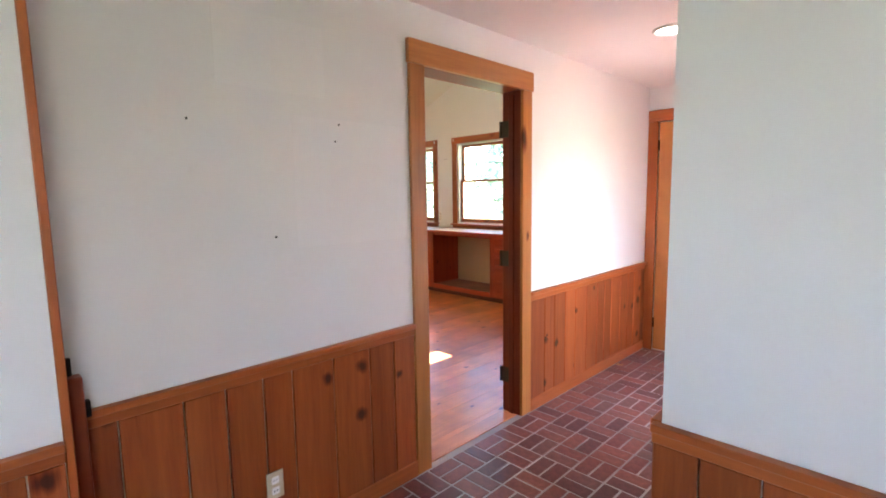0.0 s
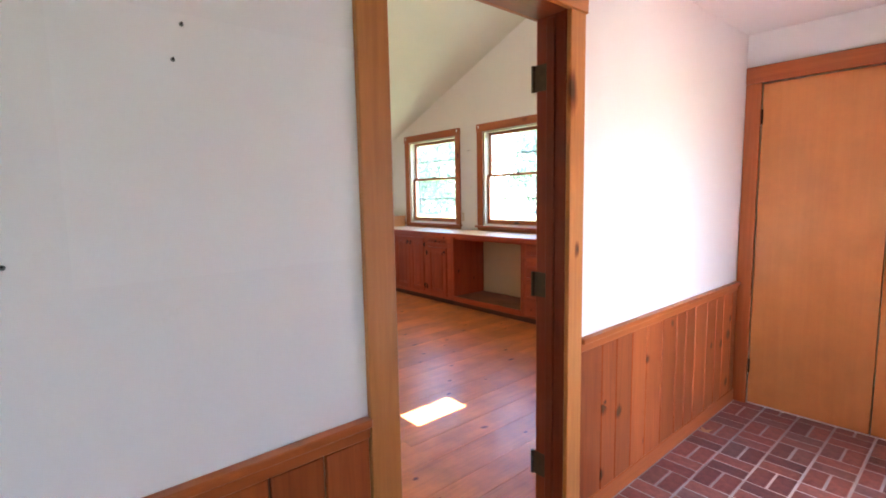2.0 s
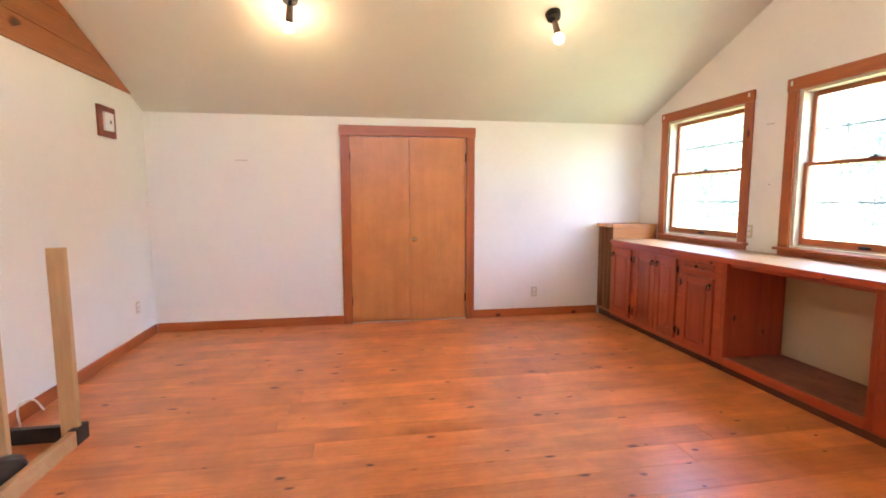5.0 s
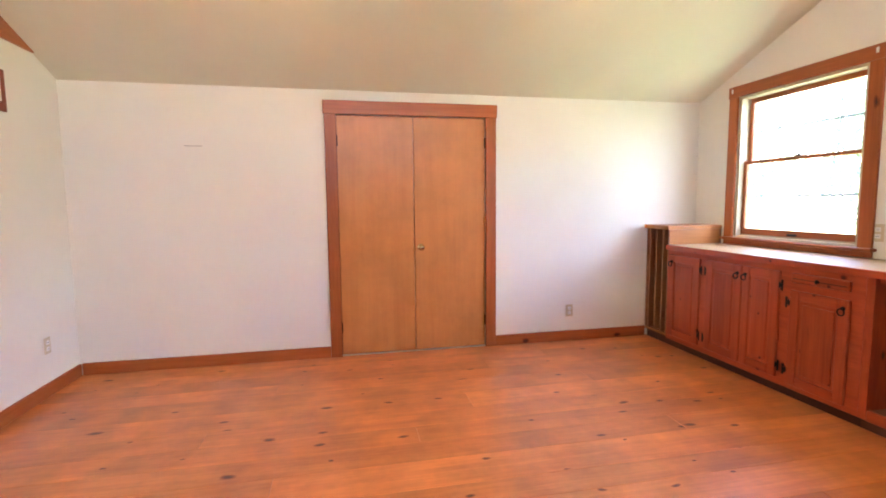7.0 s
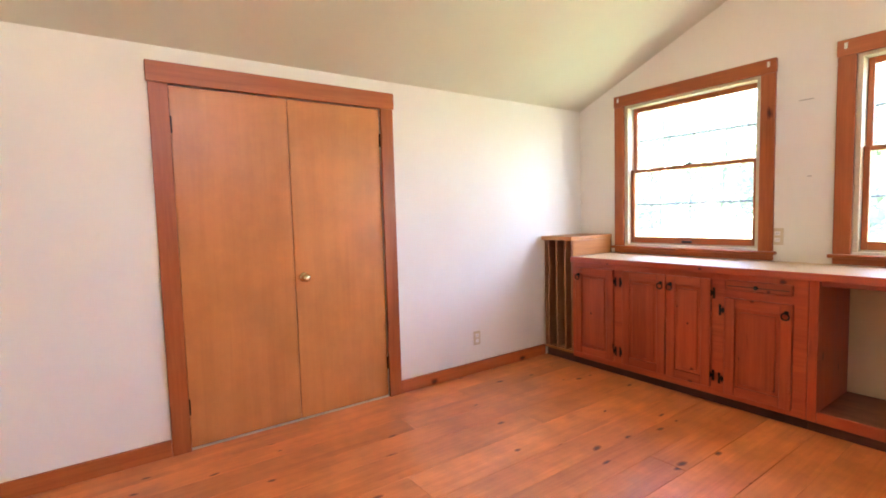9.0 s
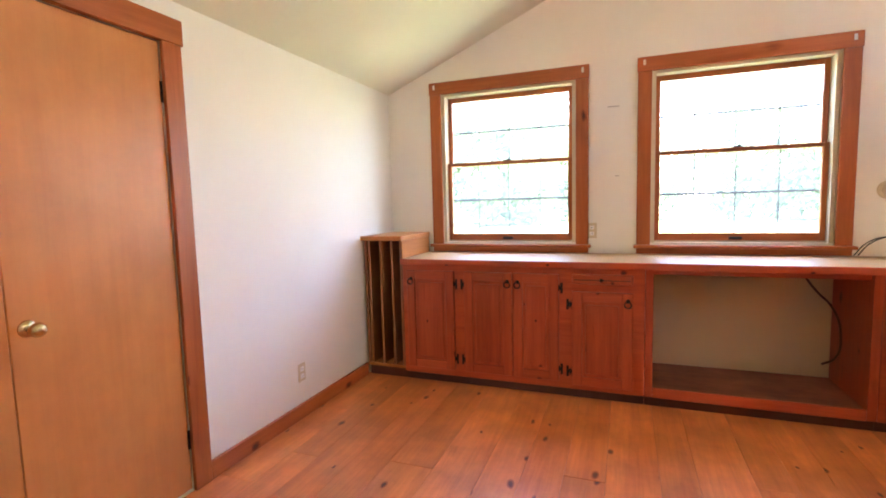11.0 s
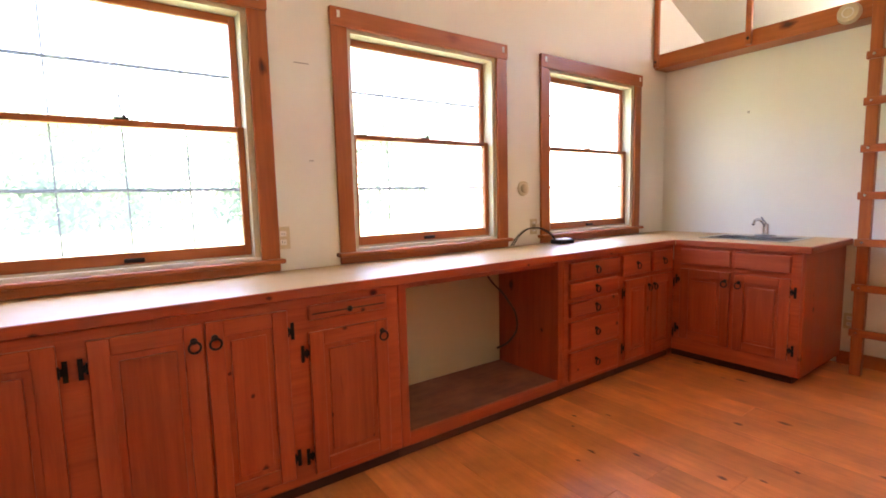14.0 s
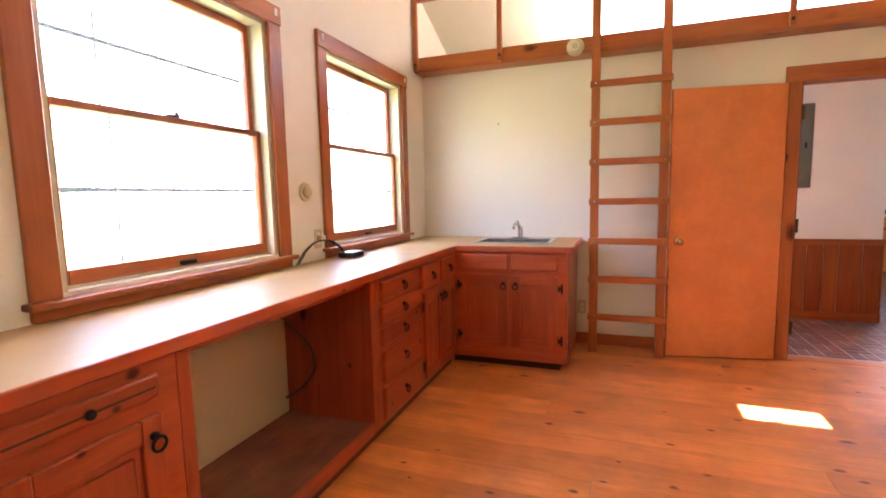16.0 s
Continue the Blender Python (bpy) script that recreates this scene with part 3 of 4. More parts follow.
# the panes of the hall and kitchen openings; the unseen kitchen ones are added for daylight
for nm, b0 in (("window_4", (HALL_E + 0.06, HALL_E + 0.066, 3.5, 4.5, 0.3, 1.85)), ("window_5", (3.46, 3.466, -1.1, 0.3, 0.95, 2.1)), ("window_7", (-0.8, 0.0, -1.38, -1.374, 1.35, 2.1))):
    w = thing(nm, "unseen glazed window for daylight, with pine bars in the hall", "window", kind="structure")
    p = part("pane", bx(*b0), GLASS, w)
    p.visible_shadow = False
    if nm == "window_4":
        for f in range(1, 8):
            yy = 3.5 + f / 8
            part("muntin", bx(HALL_E + 0.045, HALL_E + 0.085, yy - 0.011, yy + 0.011, 0.3, 1.85), TRIM["z"], w)
        for f in range(1, 6):
            zz = 0.3 + 1.55 * f / 6
            part("muntin", bx(HALL_E + 0.043, HALL_E + 0.087, 3.5, 4.5, zz - 0.011, zz + 0.011), TRIM["y"], w)

# ---- trim ----
base = thing("baseboard", "red-brown pine baseboard along the studio walls", "baseboard", kind="structure")
for b0 in ((WEST + 0.001, WEST + 0.02, SOUTH + 0.02, 2.704, 0, 0.095), (WEST + 0.001, WEST + 0.02, 4.176, 5.70, 0, 0.095), (WEST + 0.02, EAST, SOUTH + 0.001, SOUTH + 0.02, 0, 0.095), (EAST - 0.02, EAST - 0.001, 3.40, 4.86, 0, 0.095), (EAST - 0.02, EAST - 0.001, SOUTH + 0.02, 2.394, 0, 0.095)):
    part("board", bx(*b0, 0.004), TRIM["y" if b0[1] - b0[0] < 0.1 else "x"], base)


def wainscot(name, along, at, out, lo, hi, label):
    """Upright pine boards with a cap and a base along a wall face."""
    w = thing(name, label, "wainscot", kind="structure")
    s = lo
    rng = random.Random(name)
    while s < hi - 0.01:
        e = min(s + rng.choice((0.12, 0.14, 0.165, 0.19)), hi)
        if hi - e < 0.06:
            e = hi
        a, b = sorted((at + out * 0.001, at + out * 0.016))
        part("board", bx(*((a, b, s + 0.002, e - 0.002) if along == "y" else (s + 0.002, e - 0.002, a, b)), 0.0, 0.742, 0.004), WAINSCOT, w)
        s = e
    for nm, d, z0, z1 in (("rail", 0.020, 0.742, 0.777), ("cap", 0.034, 0.777, 0.80), ("base", 0.024, 0.0, 0.085)):
        a, b = sorted((at + out * (0.001 if nm != "base" else 0.0165), at + out * d))
        part(nm, bx(*((a, b, lo, hi) if along == "y" else (lo, hi, a, b)), z0, z1, 0.003), TRIM[along], w)
    return w


wainscot("wainscot_1", "y", HALL_W, 1, 1.03, DOOR_Y0 - 0.097, "knotty pine wainscot boards under a white wall")
wainscot("wainscot_2", "y", HALL_W, 1, DOOR_Y1 + 0.097, HALL_N - 0.03, "honey pine wainscot boards under a white wall")
wainscot("wainscot_3", "x", PART_Y, -1, HALL_E - 0.02, 1.3, "knotty pine wainscot round a partition")
wainscot("wainscot_4", "y", HALL_E, -1, PART_Y + 0.002, 3.3, "knotty pine wainscot round a partition")
wainscot("wainscot_5", "y", -1.24, 1, -1.3, 1.0, "knotty pine wainscot on a jutting wall")
structure("corner_trim", bx(-1.262, -1.236, 1.001, 1.022, 0.0, HALL_TOP, 0.003), TRIM["z"], "pine trim on a wall corner", "trim")
gate = thing("gate_post", "short dark pine gate post with metal latches", "gate post")
part("post", bx(-1.385, -1.335, 1.026, 1.066, 0.0, 0.93, 0.006), JAMB["z"], gate)
for z0 in (0.80, 0.96):
    part("latch", bx(-1.375, -1.35, 1.067, 1.08, z0, z0 + 0.05, 0.003) if z0 < 0.9 else bx(-1.375, -1.36, 1.03, 1.045, 0.931, 0.985, 0.003), IRON, gate, "dark metal latch")


# ---- built-in cabinets along the window wall ----
def ring_pull(parent, at, axis, size=0.02):
    at, d = Vector(at), Vector(axis)
    bm = tube(at, at + d * 0.008, 0.013, 0.011, 12)
    ball(at + d * 0.014, 0.008, bm=bm, seg=8)
    p = part("pull", bm, IRON, parent, "black iron ring pull", True)
    part("ring", torus(at + d * 0.018 + Vector((0, 0, -size)), d, size, 0.0045), IRON, p, smooth=True)


def h_hinge(parent, at, axis):
    """A black butterfly hinge; axis is the way the door faces."""
    side = Vector((-axis[1], axis[0], 0))
    c, d = Vector(at), Vector(axis)
    bm = bmesh.new()
    for off, w, h in ((-0.017, 0.015, 0.072), (0.017, 0.015, 0.072), (0, 0.03, 0.026)):
        m = c + side * off + d * 0.002
        sx, sy = (w, 0.004) if abs(d.y) > 0.5 else (0.004, w)
        bx(m.x - sx / 2, m.x + sx / 2, m.y - sy / 2, m.y + sy / 2, m.z - h / 2, m.z + h / 2, 0.001, bm)
    tube(c + d * 0.004 + Vector((0, 0, -0.02)), c + d * 0.004 + Vector((0, 0, 0.02)), 0.004, bm=bm, sides=8)
    part("hinge", bm, IRON, parent, "black iron hinge")


def front_panel(parent, name, face, axis, a0, a1, z0, z1, raised=True):
    """A framed door or a drawer front on a cabinet face; axis 'x': runs along x and faces -y; 'y': runs along y and faces -x."""
    def put(a, b, d0, d1, za, zb, bev):
        lo, hi = face - d1, face - d0
        return bx(a, b, lo, hi, za, zb, bev) if axis == "x" else bx(lo, hi, a, b, za, zb, bev)
    if not raised:
        return part(name, put(a0, a1, 0.001, 0.022, z0, z1, 0.009), CAB[axis], parent)
    f = 0.062
    d = part(name, put(a0 + f - 0.004, a1 - f + 0.004, 0.002, 0.010, z0 + f - 0.004, z1 - f + 0.004, 0.0), CAB["z"], parent)
    part("stile", put(a0, a0 + f, 0.001, 0.021, z0, z1, 0.003), CAB["z"], d)
    part("stile", put(a1 - f, a1, 0.001, 0.021, z0, z1, 0.003), CAB["z"], d)
    part("rail", put(a0 + f, a1 - f, 0.001, 0.0205, z0, z0 + f, 0.003), CAB[axis], d)
    part("rail", put(a0 + f, a1 - f, 0.001, 0.0205, z1 - f, z1, 0.003), CAB[axis], d)
    part("panel", put(a0 + f + 0.022, a1 - f - 0.022, 0.0101, 0.0165, z0 + f + 0.022, z1 - f - 0.022, 0.005), CAB["z"], d)
    return d


def carcass(unit, x0, x1, holes=()):
    part("body", bx(x0 + 0.001, x1 - 0.001, FACE + 0.02, NORTH - 0.004, 0.07, CTR - 0.042), CAB["z"], unit)
    part("kick", bx(x0 + 0.001, x1 - 0.001, FACE + 0.035, FACE + 0.06, 0.0, 0.07), DARK, unit, "recessed toe kick with shade put into its colour")
    part("face_frame", bx(x0 + 0.001, x1 - 0.001, FACE, FACE + 0.0195, 0.065, CTR - 0.042, 0.002), CAB["x"], unit)


slots = thing("slot_rack", "open pine rack with upright dividers beside the worktop", "rack")
sx0, sx1, sf = WEST + 0.022, -6.45, FACE + 0.005
for a, b in ((sx0, sx0 + 0.02), (-6.735, -6.717), (-6.64, -6.622), (-6.545, -6.527), (sx1 - 0.02, sx1)):
    part("divider", bx(a, b, sf, NORTH - 0.004, 0.101, 1.05, 0.002), RACK, slots)
# Near-black back paints in the shade inside the rack.
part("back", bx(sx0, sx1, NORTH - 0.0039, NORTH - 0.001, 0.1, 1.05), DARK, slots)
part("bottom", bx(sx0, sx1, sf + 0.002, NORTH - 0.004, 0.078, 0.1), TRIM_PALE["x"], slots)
part("kick", bx(sx0, sx1, sf + 0.03, sf + 0.05, 0.0, 0.0775), DARK, slots, "recessed toe kick with shade put into its colour")
part("end_panel", bx(sx1 + 0.0005, sx1 + 0.006, sf, NORTH - 0.03, CTR + 0.002, 1.05, 0.001), TRIM_PALE["y"], slots, "honey pine end panel")
part("top", bx(sx0 - 0.02, sx1 + 0.005, sf - 0.02, NORTH - 0.001, 1.051, 1.085, 0.003), TRIM_PALE["x"], slots, "paler pine top board")

unit = thing("cabinet", "knotty red-pine cabinet with four framed doors", "cabinet", "cabinets under the worktop")
carcass(unit, -6.448, -4.782)
for a, b, side in ((-6.405, -6.04, 1), (-5.962, -5.62, -1), (-5.61, -5.308, 1)):
    d = front_panel(unit, "door", FACE, "x", a, b, 0.115, 0.835)
    ring_pull(d, ((a + 0.035) if side == 1 and a < -6.1 else (b - 0.03 if side == -1 else a + 0.03), FACE - 0.021, 0.775), (0, -1, 0))
    hx = b + 0.002 if side == 1 else a - 0.002
    for hz in (0.745, 0.20):
        h_hinge(d, (hx, FACE - 0.012, hz), (0, -1, 0))
d = front_panel(unit, "door", FACE, "x", -5.222, -4.852, 0.10, 0.725)
ring_pull(d, (-4.882, FACE - 0.021, 0.675), (0, -1, 0))
for hz in (0.64, 0.19):
    h_hinge(d, (-5.234, FACE - 0.012, hz), (0, -1, 0))
d = front_panel(unit, "pull_out_board", FACE, "x", -5.222, -4.852, 0.775, 0.84, False)
# Dark strip on the face stands in for a groove's shade.
part("groove", bx(-5.207, -4.867, FACE - 0.0225, FACE - 0.0212, 0.80, 0.806), DARK, d)
part("knob", ball((-5.04, FACE - 0.033, 0.805), 0.013, seg=10), IRON, d, "black iron knob", True)

bay = thing("desk_bay", "open knee space with worn shelf under the worktop", "desk bay")
part("side", bx(-4.781, -4.735, FACE, NORTH - 0.005, 0.065, CTR - 0.042, 0.002), CAB_SIDE, bay)
part("side", bx(-3.655, -3.611, FACE, NORTH - 0.005, 0.065, CTR - 0.042, 0.002), CAB_SIDE, bay)
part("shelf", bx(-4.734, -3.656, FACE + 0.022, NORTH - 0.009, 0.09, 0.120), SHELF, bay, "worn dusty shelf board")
part("front_rail", bx(-4.734, -3.656, FACE, FACE + 0.021, 0.062, 0.127, 0.003), CAB["x"], bay)
part("top_rail", bx(-4.734, -3.656, FACE + 0.03, FACE + 0.05, CTR - 0.075, CTR - 0.042), CAB["x"], bay)
part("kick", bx(-4.781, -3.611, FACE + 0.035, FACE + 0.06, 0.0, 0.06), DARK, bay, "recessed toe kick with shade put into its colour")
part("back", bx(-4.734, -3.656, NORTH - 0.008, NORTH - 0.002, 0.121, CTR - 0.042), KNEE, bay, "cream painted back")
cable = tagged(cord("power_cable", [(-3.86, NORTH - 0.03, 0.872), (-3.81, NORTH - 0.035, 0.78), (-3.75, NORTH - 0.05, 0.69), (-3.68, NORTH - 0.09, 0.60), (-3.668, NORTH - 0.20, 0.43), (-3.668, NORTH - 0.12, 0.28), (-3.70, NORTH - 0.03, 0.215)], 0.007, plain("brown_cable", (0.10, 0.05, 0.035), 0.5)), "brown power cable hanging in the knee space", "cable")

unit = thing("drawer_cabinet", "knotty pine cabinet of five drawers", "cabinet", "cabinets under the worktop")
carcass(unit, -3.61, -3.04)
for z0, z1 in ((0.745, 0.852), (0.625, 0.722), (0.505, 0.60), (0.305, 0.478), (0.095, 0.28)):
    d = front_panel(unit, "drawer", FACE, "x", -3.565, -3.062, z0, z1, False)
    ring_pull(d, (-3.31, FACE - 0.021, (z0 + z1) / 2 + 0.012), (0, -1, 0))

unit = thing("corner_cabinet", "knotty pine cabinet with two drawers and two doors", "cabinet", "cabinets under the worktop")
carcass(unit, -3.039, -2.34)
for a, b in ((-3.015, -2.69), (-2.655, -2.375)):
    d = front_panel(unit, "drawer", FACE, "x", a, b, 0.705, 0.852, False)
    ring_pull(d, ((a + b) / 2, FACE - 0.021, 0.79), (0, -1, 0))
for a, b, s in ((-2.985, -2.675, -1), (-2.665, -2.375, 1)):
    d = front_panel(unit, "door", FACE, "x", a, b, 0.11, 0.675)
    ring_pull(d, (b - 0.03 if s < 0 else a + 0.03, FACE - 0.021, 0.615), (0, -1, 0))
    for hz in (0.59, 0.20):
        h_hinge(d, (a - 0.012 if s < 0 else b + 0.012, FACE - 0.012, hz), (0, -1, 0))

RX, RY0 = -2.34, 4.862
unit = thing("sink_cabinet", "knotty pine sink cabinet with framed doors", "cabinet", "cabinets under the worktop")
part("body", bx(RX + 0.02, EAST - 0.003, RY0, FACE + 0.018, 0.07, 0.76), CAB["z"], unit)
part("kick", bx(RX + 0.06, RX + 0.08, RY0 + 0.04, FACE + 0.03, 0.0, 0.07), DARK, unit, "recessed toe kick with shade put into its colour")
part("kick_end", bx(RX + 0.08, EAST - 0.022, RY0 + 0.04, RY0 + 0.06, 0.0, 0.07), DARK, unit)
part("face_frame", bx(RX, RX + 0.0195, RY0, FACE - 0.001, 0.065, CTR - 0.042, 0.002), CAB["y"], unit)
part("end_panel", bx(RX + 0.0005, EAST - 0.003, RY0 - 0.018, RY0 - 0.0005, 0.065, CTR - 0.042, 0.002), CAB["z"], unit)
for a, b, s in ((5.275, 5.625, 1), (4.915, 5.245, -1)):
    front_panel(unit, "false_drawer", RX, "y", a, b, 0.74, 0.855, False)
    d = front_panel(unit, "door", RX, "y", a, b, 0.17, 0.705)
    ring_pull(d, (RX - 0.021, a + 0.03 if s > 0 else b - 0.03, 0.645), (-1, 0, 0))
    for hz in (0.62, 0.24):
        h_hinge(d, (RX - 0.012, b + 0.012 if s > 0 else a - 0.012, hz), (-1, 0, 0))

# worktop in an L, with a sink cut into the return
SKX0, SKX1, SKY0, SKY1 = -2.13, -1.76, 5.02, 5.58
wt = thing("worktop", "pale laminate L-shaped worktop with red wooden edge", "worktop")
tz0 = CTR - 0.04
for b0 in ((-6.448, RX - 0.02, FACE - 0.012, NORTH - 0.002), (RX - 0.02, EAST - 0.002, SKY1, NORTH - 0.002), (RX - 0.008, EAST - 0.002, 4.822, SKY0), (RX - 0.008, SKX0, SKY0, SKY1), (SKX1, EAST - 0.002, SKY0, SKY1)):
    part("top", bx(*b0, tz0, CTR), TOP, wt)
part("edge", bx(-6.453, RX - 0.0205, FACE - 0.026, FACE - 0.0125, tz0 - 0.002, CTR + 0.001, 0.003), TOP_EDGE, wt, "red-brown wooden edge strip")
part("edge", bx(RX - 0.022, RX - 0.0085, 4.81, FACE - 0.027, tz0 - 0.002, CTR + 0.001, 0.003), CAB["y"], wt, "red-brown wooden edge strip")
part("edge", bx(RX - 0.008, EAST - 0.002, 4.808, 4.8215, tz0 - 0.002, CTR + 0.001, 0.003), CAB["x"], wt, "red-brown wooden edge strip")

sink = thing("sink", "stainless steel sink set in the worktop", "sink")
rim = bmesh.new()
for q in ((SKX0 - 0.02, SKX1 + 0.07, SKY0 - 0.02, SKY0 + 0.012), (SKX0 - 0.02, SKX1 + 0.07, SKY1 - 0.012, SKY1 + 0.02), (SKX0 - 0.02, SKX0 + 0.012, SKY0 + 0.012, SKY1 - 0.012), (SKX1 - 0.012, SKX1 + 0.07, SKY0 + 0.012, SKY1 - 0.012)):
    bx(*q, CTR + 0.001, CTR + 0.007, 0.002, rim)
part("rim", rim, STEEL, sink)
bowl = bmesh.new()
for q in ((SKX0 + 0.004, SKX1 - 0.004, SKY0 + 0.004, SKY0 + 0.008, 0.775, CTR), (SKX0 + 0.004, SKX1 - 0.004, SKY1 - 0.008, SKY1 - 0.004, 0.775, CTR), (SKX0 + 0.004, SKX0 + 0.008, SKY0 + 0.008, SKY1 - 0.008, 0.775, CTR), (SKX1 - 0.008, SKX1 - 0.004, SKY0 + 0.008, SKY1 - 0.008, 0.775, CTR), (SKX0 + 0.004, SKX1 - 0.004, SKY0 + 0.004, SKY1 - 0.004, 0.77, 0.775)):
    bx(*q, bm=bowl)
part("bowl", bowl, STEEL, sink)
part("drain", tube((-1.95, 5.3, 0.7751), (-1.95, 5.3, 0.779), 0.04), IRON, sink)
tap = thing("faucet", "chrome single-lever kitchen faucet on the sink", "faucet")
fx, fy = -1.725, 5.30
part("base", bx(fx - 0.02, fx + 0.02, fy - 0.07, fy + 0.07, CTR + 0.0075, CTR + 0.018, 0.006), STEEL, tap)
part("body", tube((fx, fy, CTR + 0.018), (fx, fy, CTR + 0.10), 0.024, 0.021), STEEL, tap, smooth=False)
cord("spout", [(fx, fy, CTR + 0.07), (fx - 0.06, fy + 0.01, CTR + 0.125), (fx - 0.14, fy + 0.02, CTR + 0.13), (fx - 0.17, fy + 0.022, CTR + 0.10)], 0.011, STEEL, tap)
part("lever", tube((fx, fy, CTR + 0.10), (fx - 0.05, fy + 0.015, CTR + 0.155), 0.009, 0.006, 10), STEEL, tap)


# ---- loft edge, ladder ----
loft = thing("loft_railing", "red-brown pine beam and railing along the loft edge", "railing")
BX0, BX1 = -1.745, EAST - 0.002
part("beam", bx(BX0, BX1, SOUTH + 0.003, NORTH - 0.003, 2.372, 2.495, 0.004), TRIM["y"], loft)
for py in (6.205, 5.46, 3.44, 2.4, 1.4):
    p = part("post", bx(BX0 - 0.035, BX0 - 0.001, py - 0.02, py + 0.02, 2.385, 3.04, 0.003), TRIM["z"], loft)
    part("bolt", tube((BX0 - 0.036, py, 2.43), (BX0 - 0.044, py, 2.43), 0.012, 0.009, 10), IRON, p)
part("top_rail", bx(BX0 - 0.03, BX0 + 0.02, SOUTH + 0.02, NORTH - 0.003, 2.955, 3.04, 0.004), TRIM["y"], loft)

lad = thing("loft_ladder", "fixed pine ladder with flat rungs up to the loft", "ladder")
for py in (4.70, 4.205):
    part("stile", bx(-1.80, BX0 - 0.001, py - 0.032, py + 0.032, 0.0, 3.3, 0.005), TRIM["z"], lad)
for rz in (0.305, 0.612, 0.915, 1.225, 1.53, 1.83, 2.118, 2.80, 3.1):
    r = part("rung", bx(-1.828, -1.801, 4.165, 4.74, rz - 0.028, rz + 0.022, 0.004), TRIM["y"], lad)
    for py in (4.205, 4.70):
        part("bolt", tube((-1.8285, py, rz), (-1.836, py, rz), 0.011, 0.008, 8), STEEL, r)

# ---- small fixtures ----
def outlet(at, axis, label="ivory wall outlet with two sockets", material=None):
    """A cover plate on a wall; axis is the way it faces."""
    x, y, z = at
    material = material or IVORY
    o = thing("outlet", label, "outlet", "wall outlets")

    def put(a0, a1, d0, d1, z0, z1, bev):
        if abs(axis[0]):
            lo, hi = sorted((x + axis[0] * d0, x + axis[0] * d1))
            return bx(lo, hi, y + a0, y + a1, z + z0, z + z1, bev)
        lo, hi = sorted((y + axis[1] * d0, y + axis[1] * d1))
        return bx(x + a0, x + a1, lo, hi, z + z0, z + z1, bev)
    part("plate", put(-0.035, 0.035, 0.001, 0.006, -0.057, 0.057, 0.002), material, o)
    for dz in (0.022, -0.022):
        s = part("socket", put(-0.016, 0.016, 0.0062, 0.0085, dz - 0.014, dz + 0.014, 0.003), WHITE, o)
        for da in (-0.006, 0.006):
            part("slot", put(da - 0.0012, da + 0.0012, 0.0086, 0.009, dz - 0.004, dz + 0.005, 0), BLACK, s)
    return o


outlet((WEST, 4.905, 0.287), (1, 0))
outlet((-6.40, SOUTH, 0.35), (0, 1))
outlet((-5.135, NORTH, 1.088), (0, -1))
outlet((-3.30, NORTH, 1.05), (0, -1))
outlet((EAST, 4.80, 0.32), (-1, 0))
outlet((HALL_W + 0.017, 1.64, 0.30), (1, 0))
det = thing("smoke_detector", "round ivory smoke detector on the loft beam", "smoke detector")
part("body", tube((BX0 - 0.001, 4.86, 2.425), (BX0 - 0.04, 4.86, 2.425), 0.068, 0.058, 28), IVORY, det)
part("grille", torus((BX0 - 0.041, 4.86, 2.425), (1, 0, 0), 0.03, 0.004), WHITE, det)
nub = thing("round_wall_knob", "round ivory cover on the wall between windows", "wall fixture")
part("plate", tube((-3.405, NORTH - 0.001, 1.33), (-3.405, NORTH - 0.012, 1.33), 0.055, 0.05, 24), IVORY, nub)
part("cap", ball((-3.405, NORTH - 0.02, 1.33), 0.036, (1, 0.6, 1)), IVORY, nub, smooth=True)
dev = thing("power_adapter", "small black network adapter on the worktop", "adapter")
part("case", bx(-3.20, -3.05, 6.06, 6.16, CTR + 0.001, CTR + 0.034, 0.006), BLACK, dev)
part("top_plate", bx(-3.19, -3.06, 6.07, 6.15, CTR + 0.0342, CTR + 0.038, 0.001), WHITE, dev, "pale top plate")
for dx in (-3.27, -3.25):
    tagged(cord("adapter_cord", [(-3.19, 6.11, CTR + 0.02), (dx, 6.12, CTR + 0.09), (dx - 0.16, 6.14, CTR + 0.13), (dx - 0.25, 6.16, CTR + 0.09), (dx - 0.3, 6.19, CTR + 0.01)], 0.004, BLACK), "thin black cord looped on the worktop", "cord", "adapter cords")
plug = thing("plug", "pale plug in the wall outlet", "plug")
part("plug_body", bx(-3.325, -3.275, NORTH - 0.045, NORTH - 0.0092, 1.03, 1.07, 0.004), IVORY, plug)

tst = thing("wall_control", "white wall control in a dark red wooden frame", "wall control")
ty0, ty1, tz0_, tz1 = -6.19, -5.91, 1.895, 2.15
fr = bmesh.new()
for q in ((ty0, ty1, tz0_, tz0_ + 0.05), (ty0, ty1, tz1 - 0.05, tz1), (ty0, ty0 + 0.07, tz0_ + 0.05, tz1 - 0.05), (ty1 - 0.07, ty1, tz0_ + 0.05, tz1 - 0.05)):
    bx(q[0], q[1], SOUTH + 0.001, SOUTH + 0.02, q[2], q[3], 0.002, fr)
part("frame", fr, JAMB["x"], tst)
part("case", bx(ty0 + 0.072, ty1 - 0.072, SOUTH + 0.001, SOUTH + 0.04, tz0_ + 0.052, tz1 - 0.052, 0.005), WHITE, tst)
part("dial", bx(ty0 + 0.12, ty0 + 0.145, SOUTH + 0.0402, SOUTH + 0.044, tz0_ + 0.11, tz0_ + 0.14, 0.001), GREY, tst)

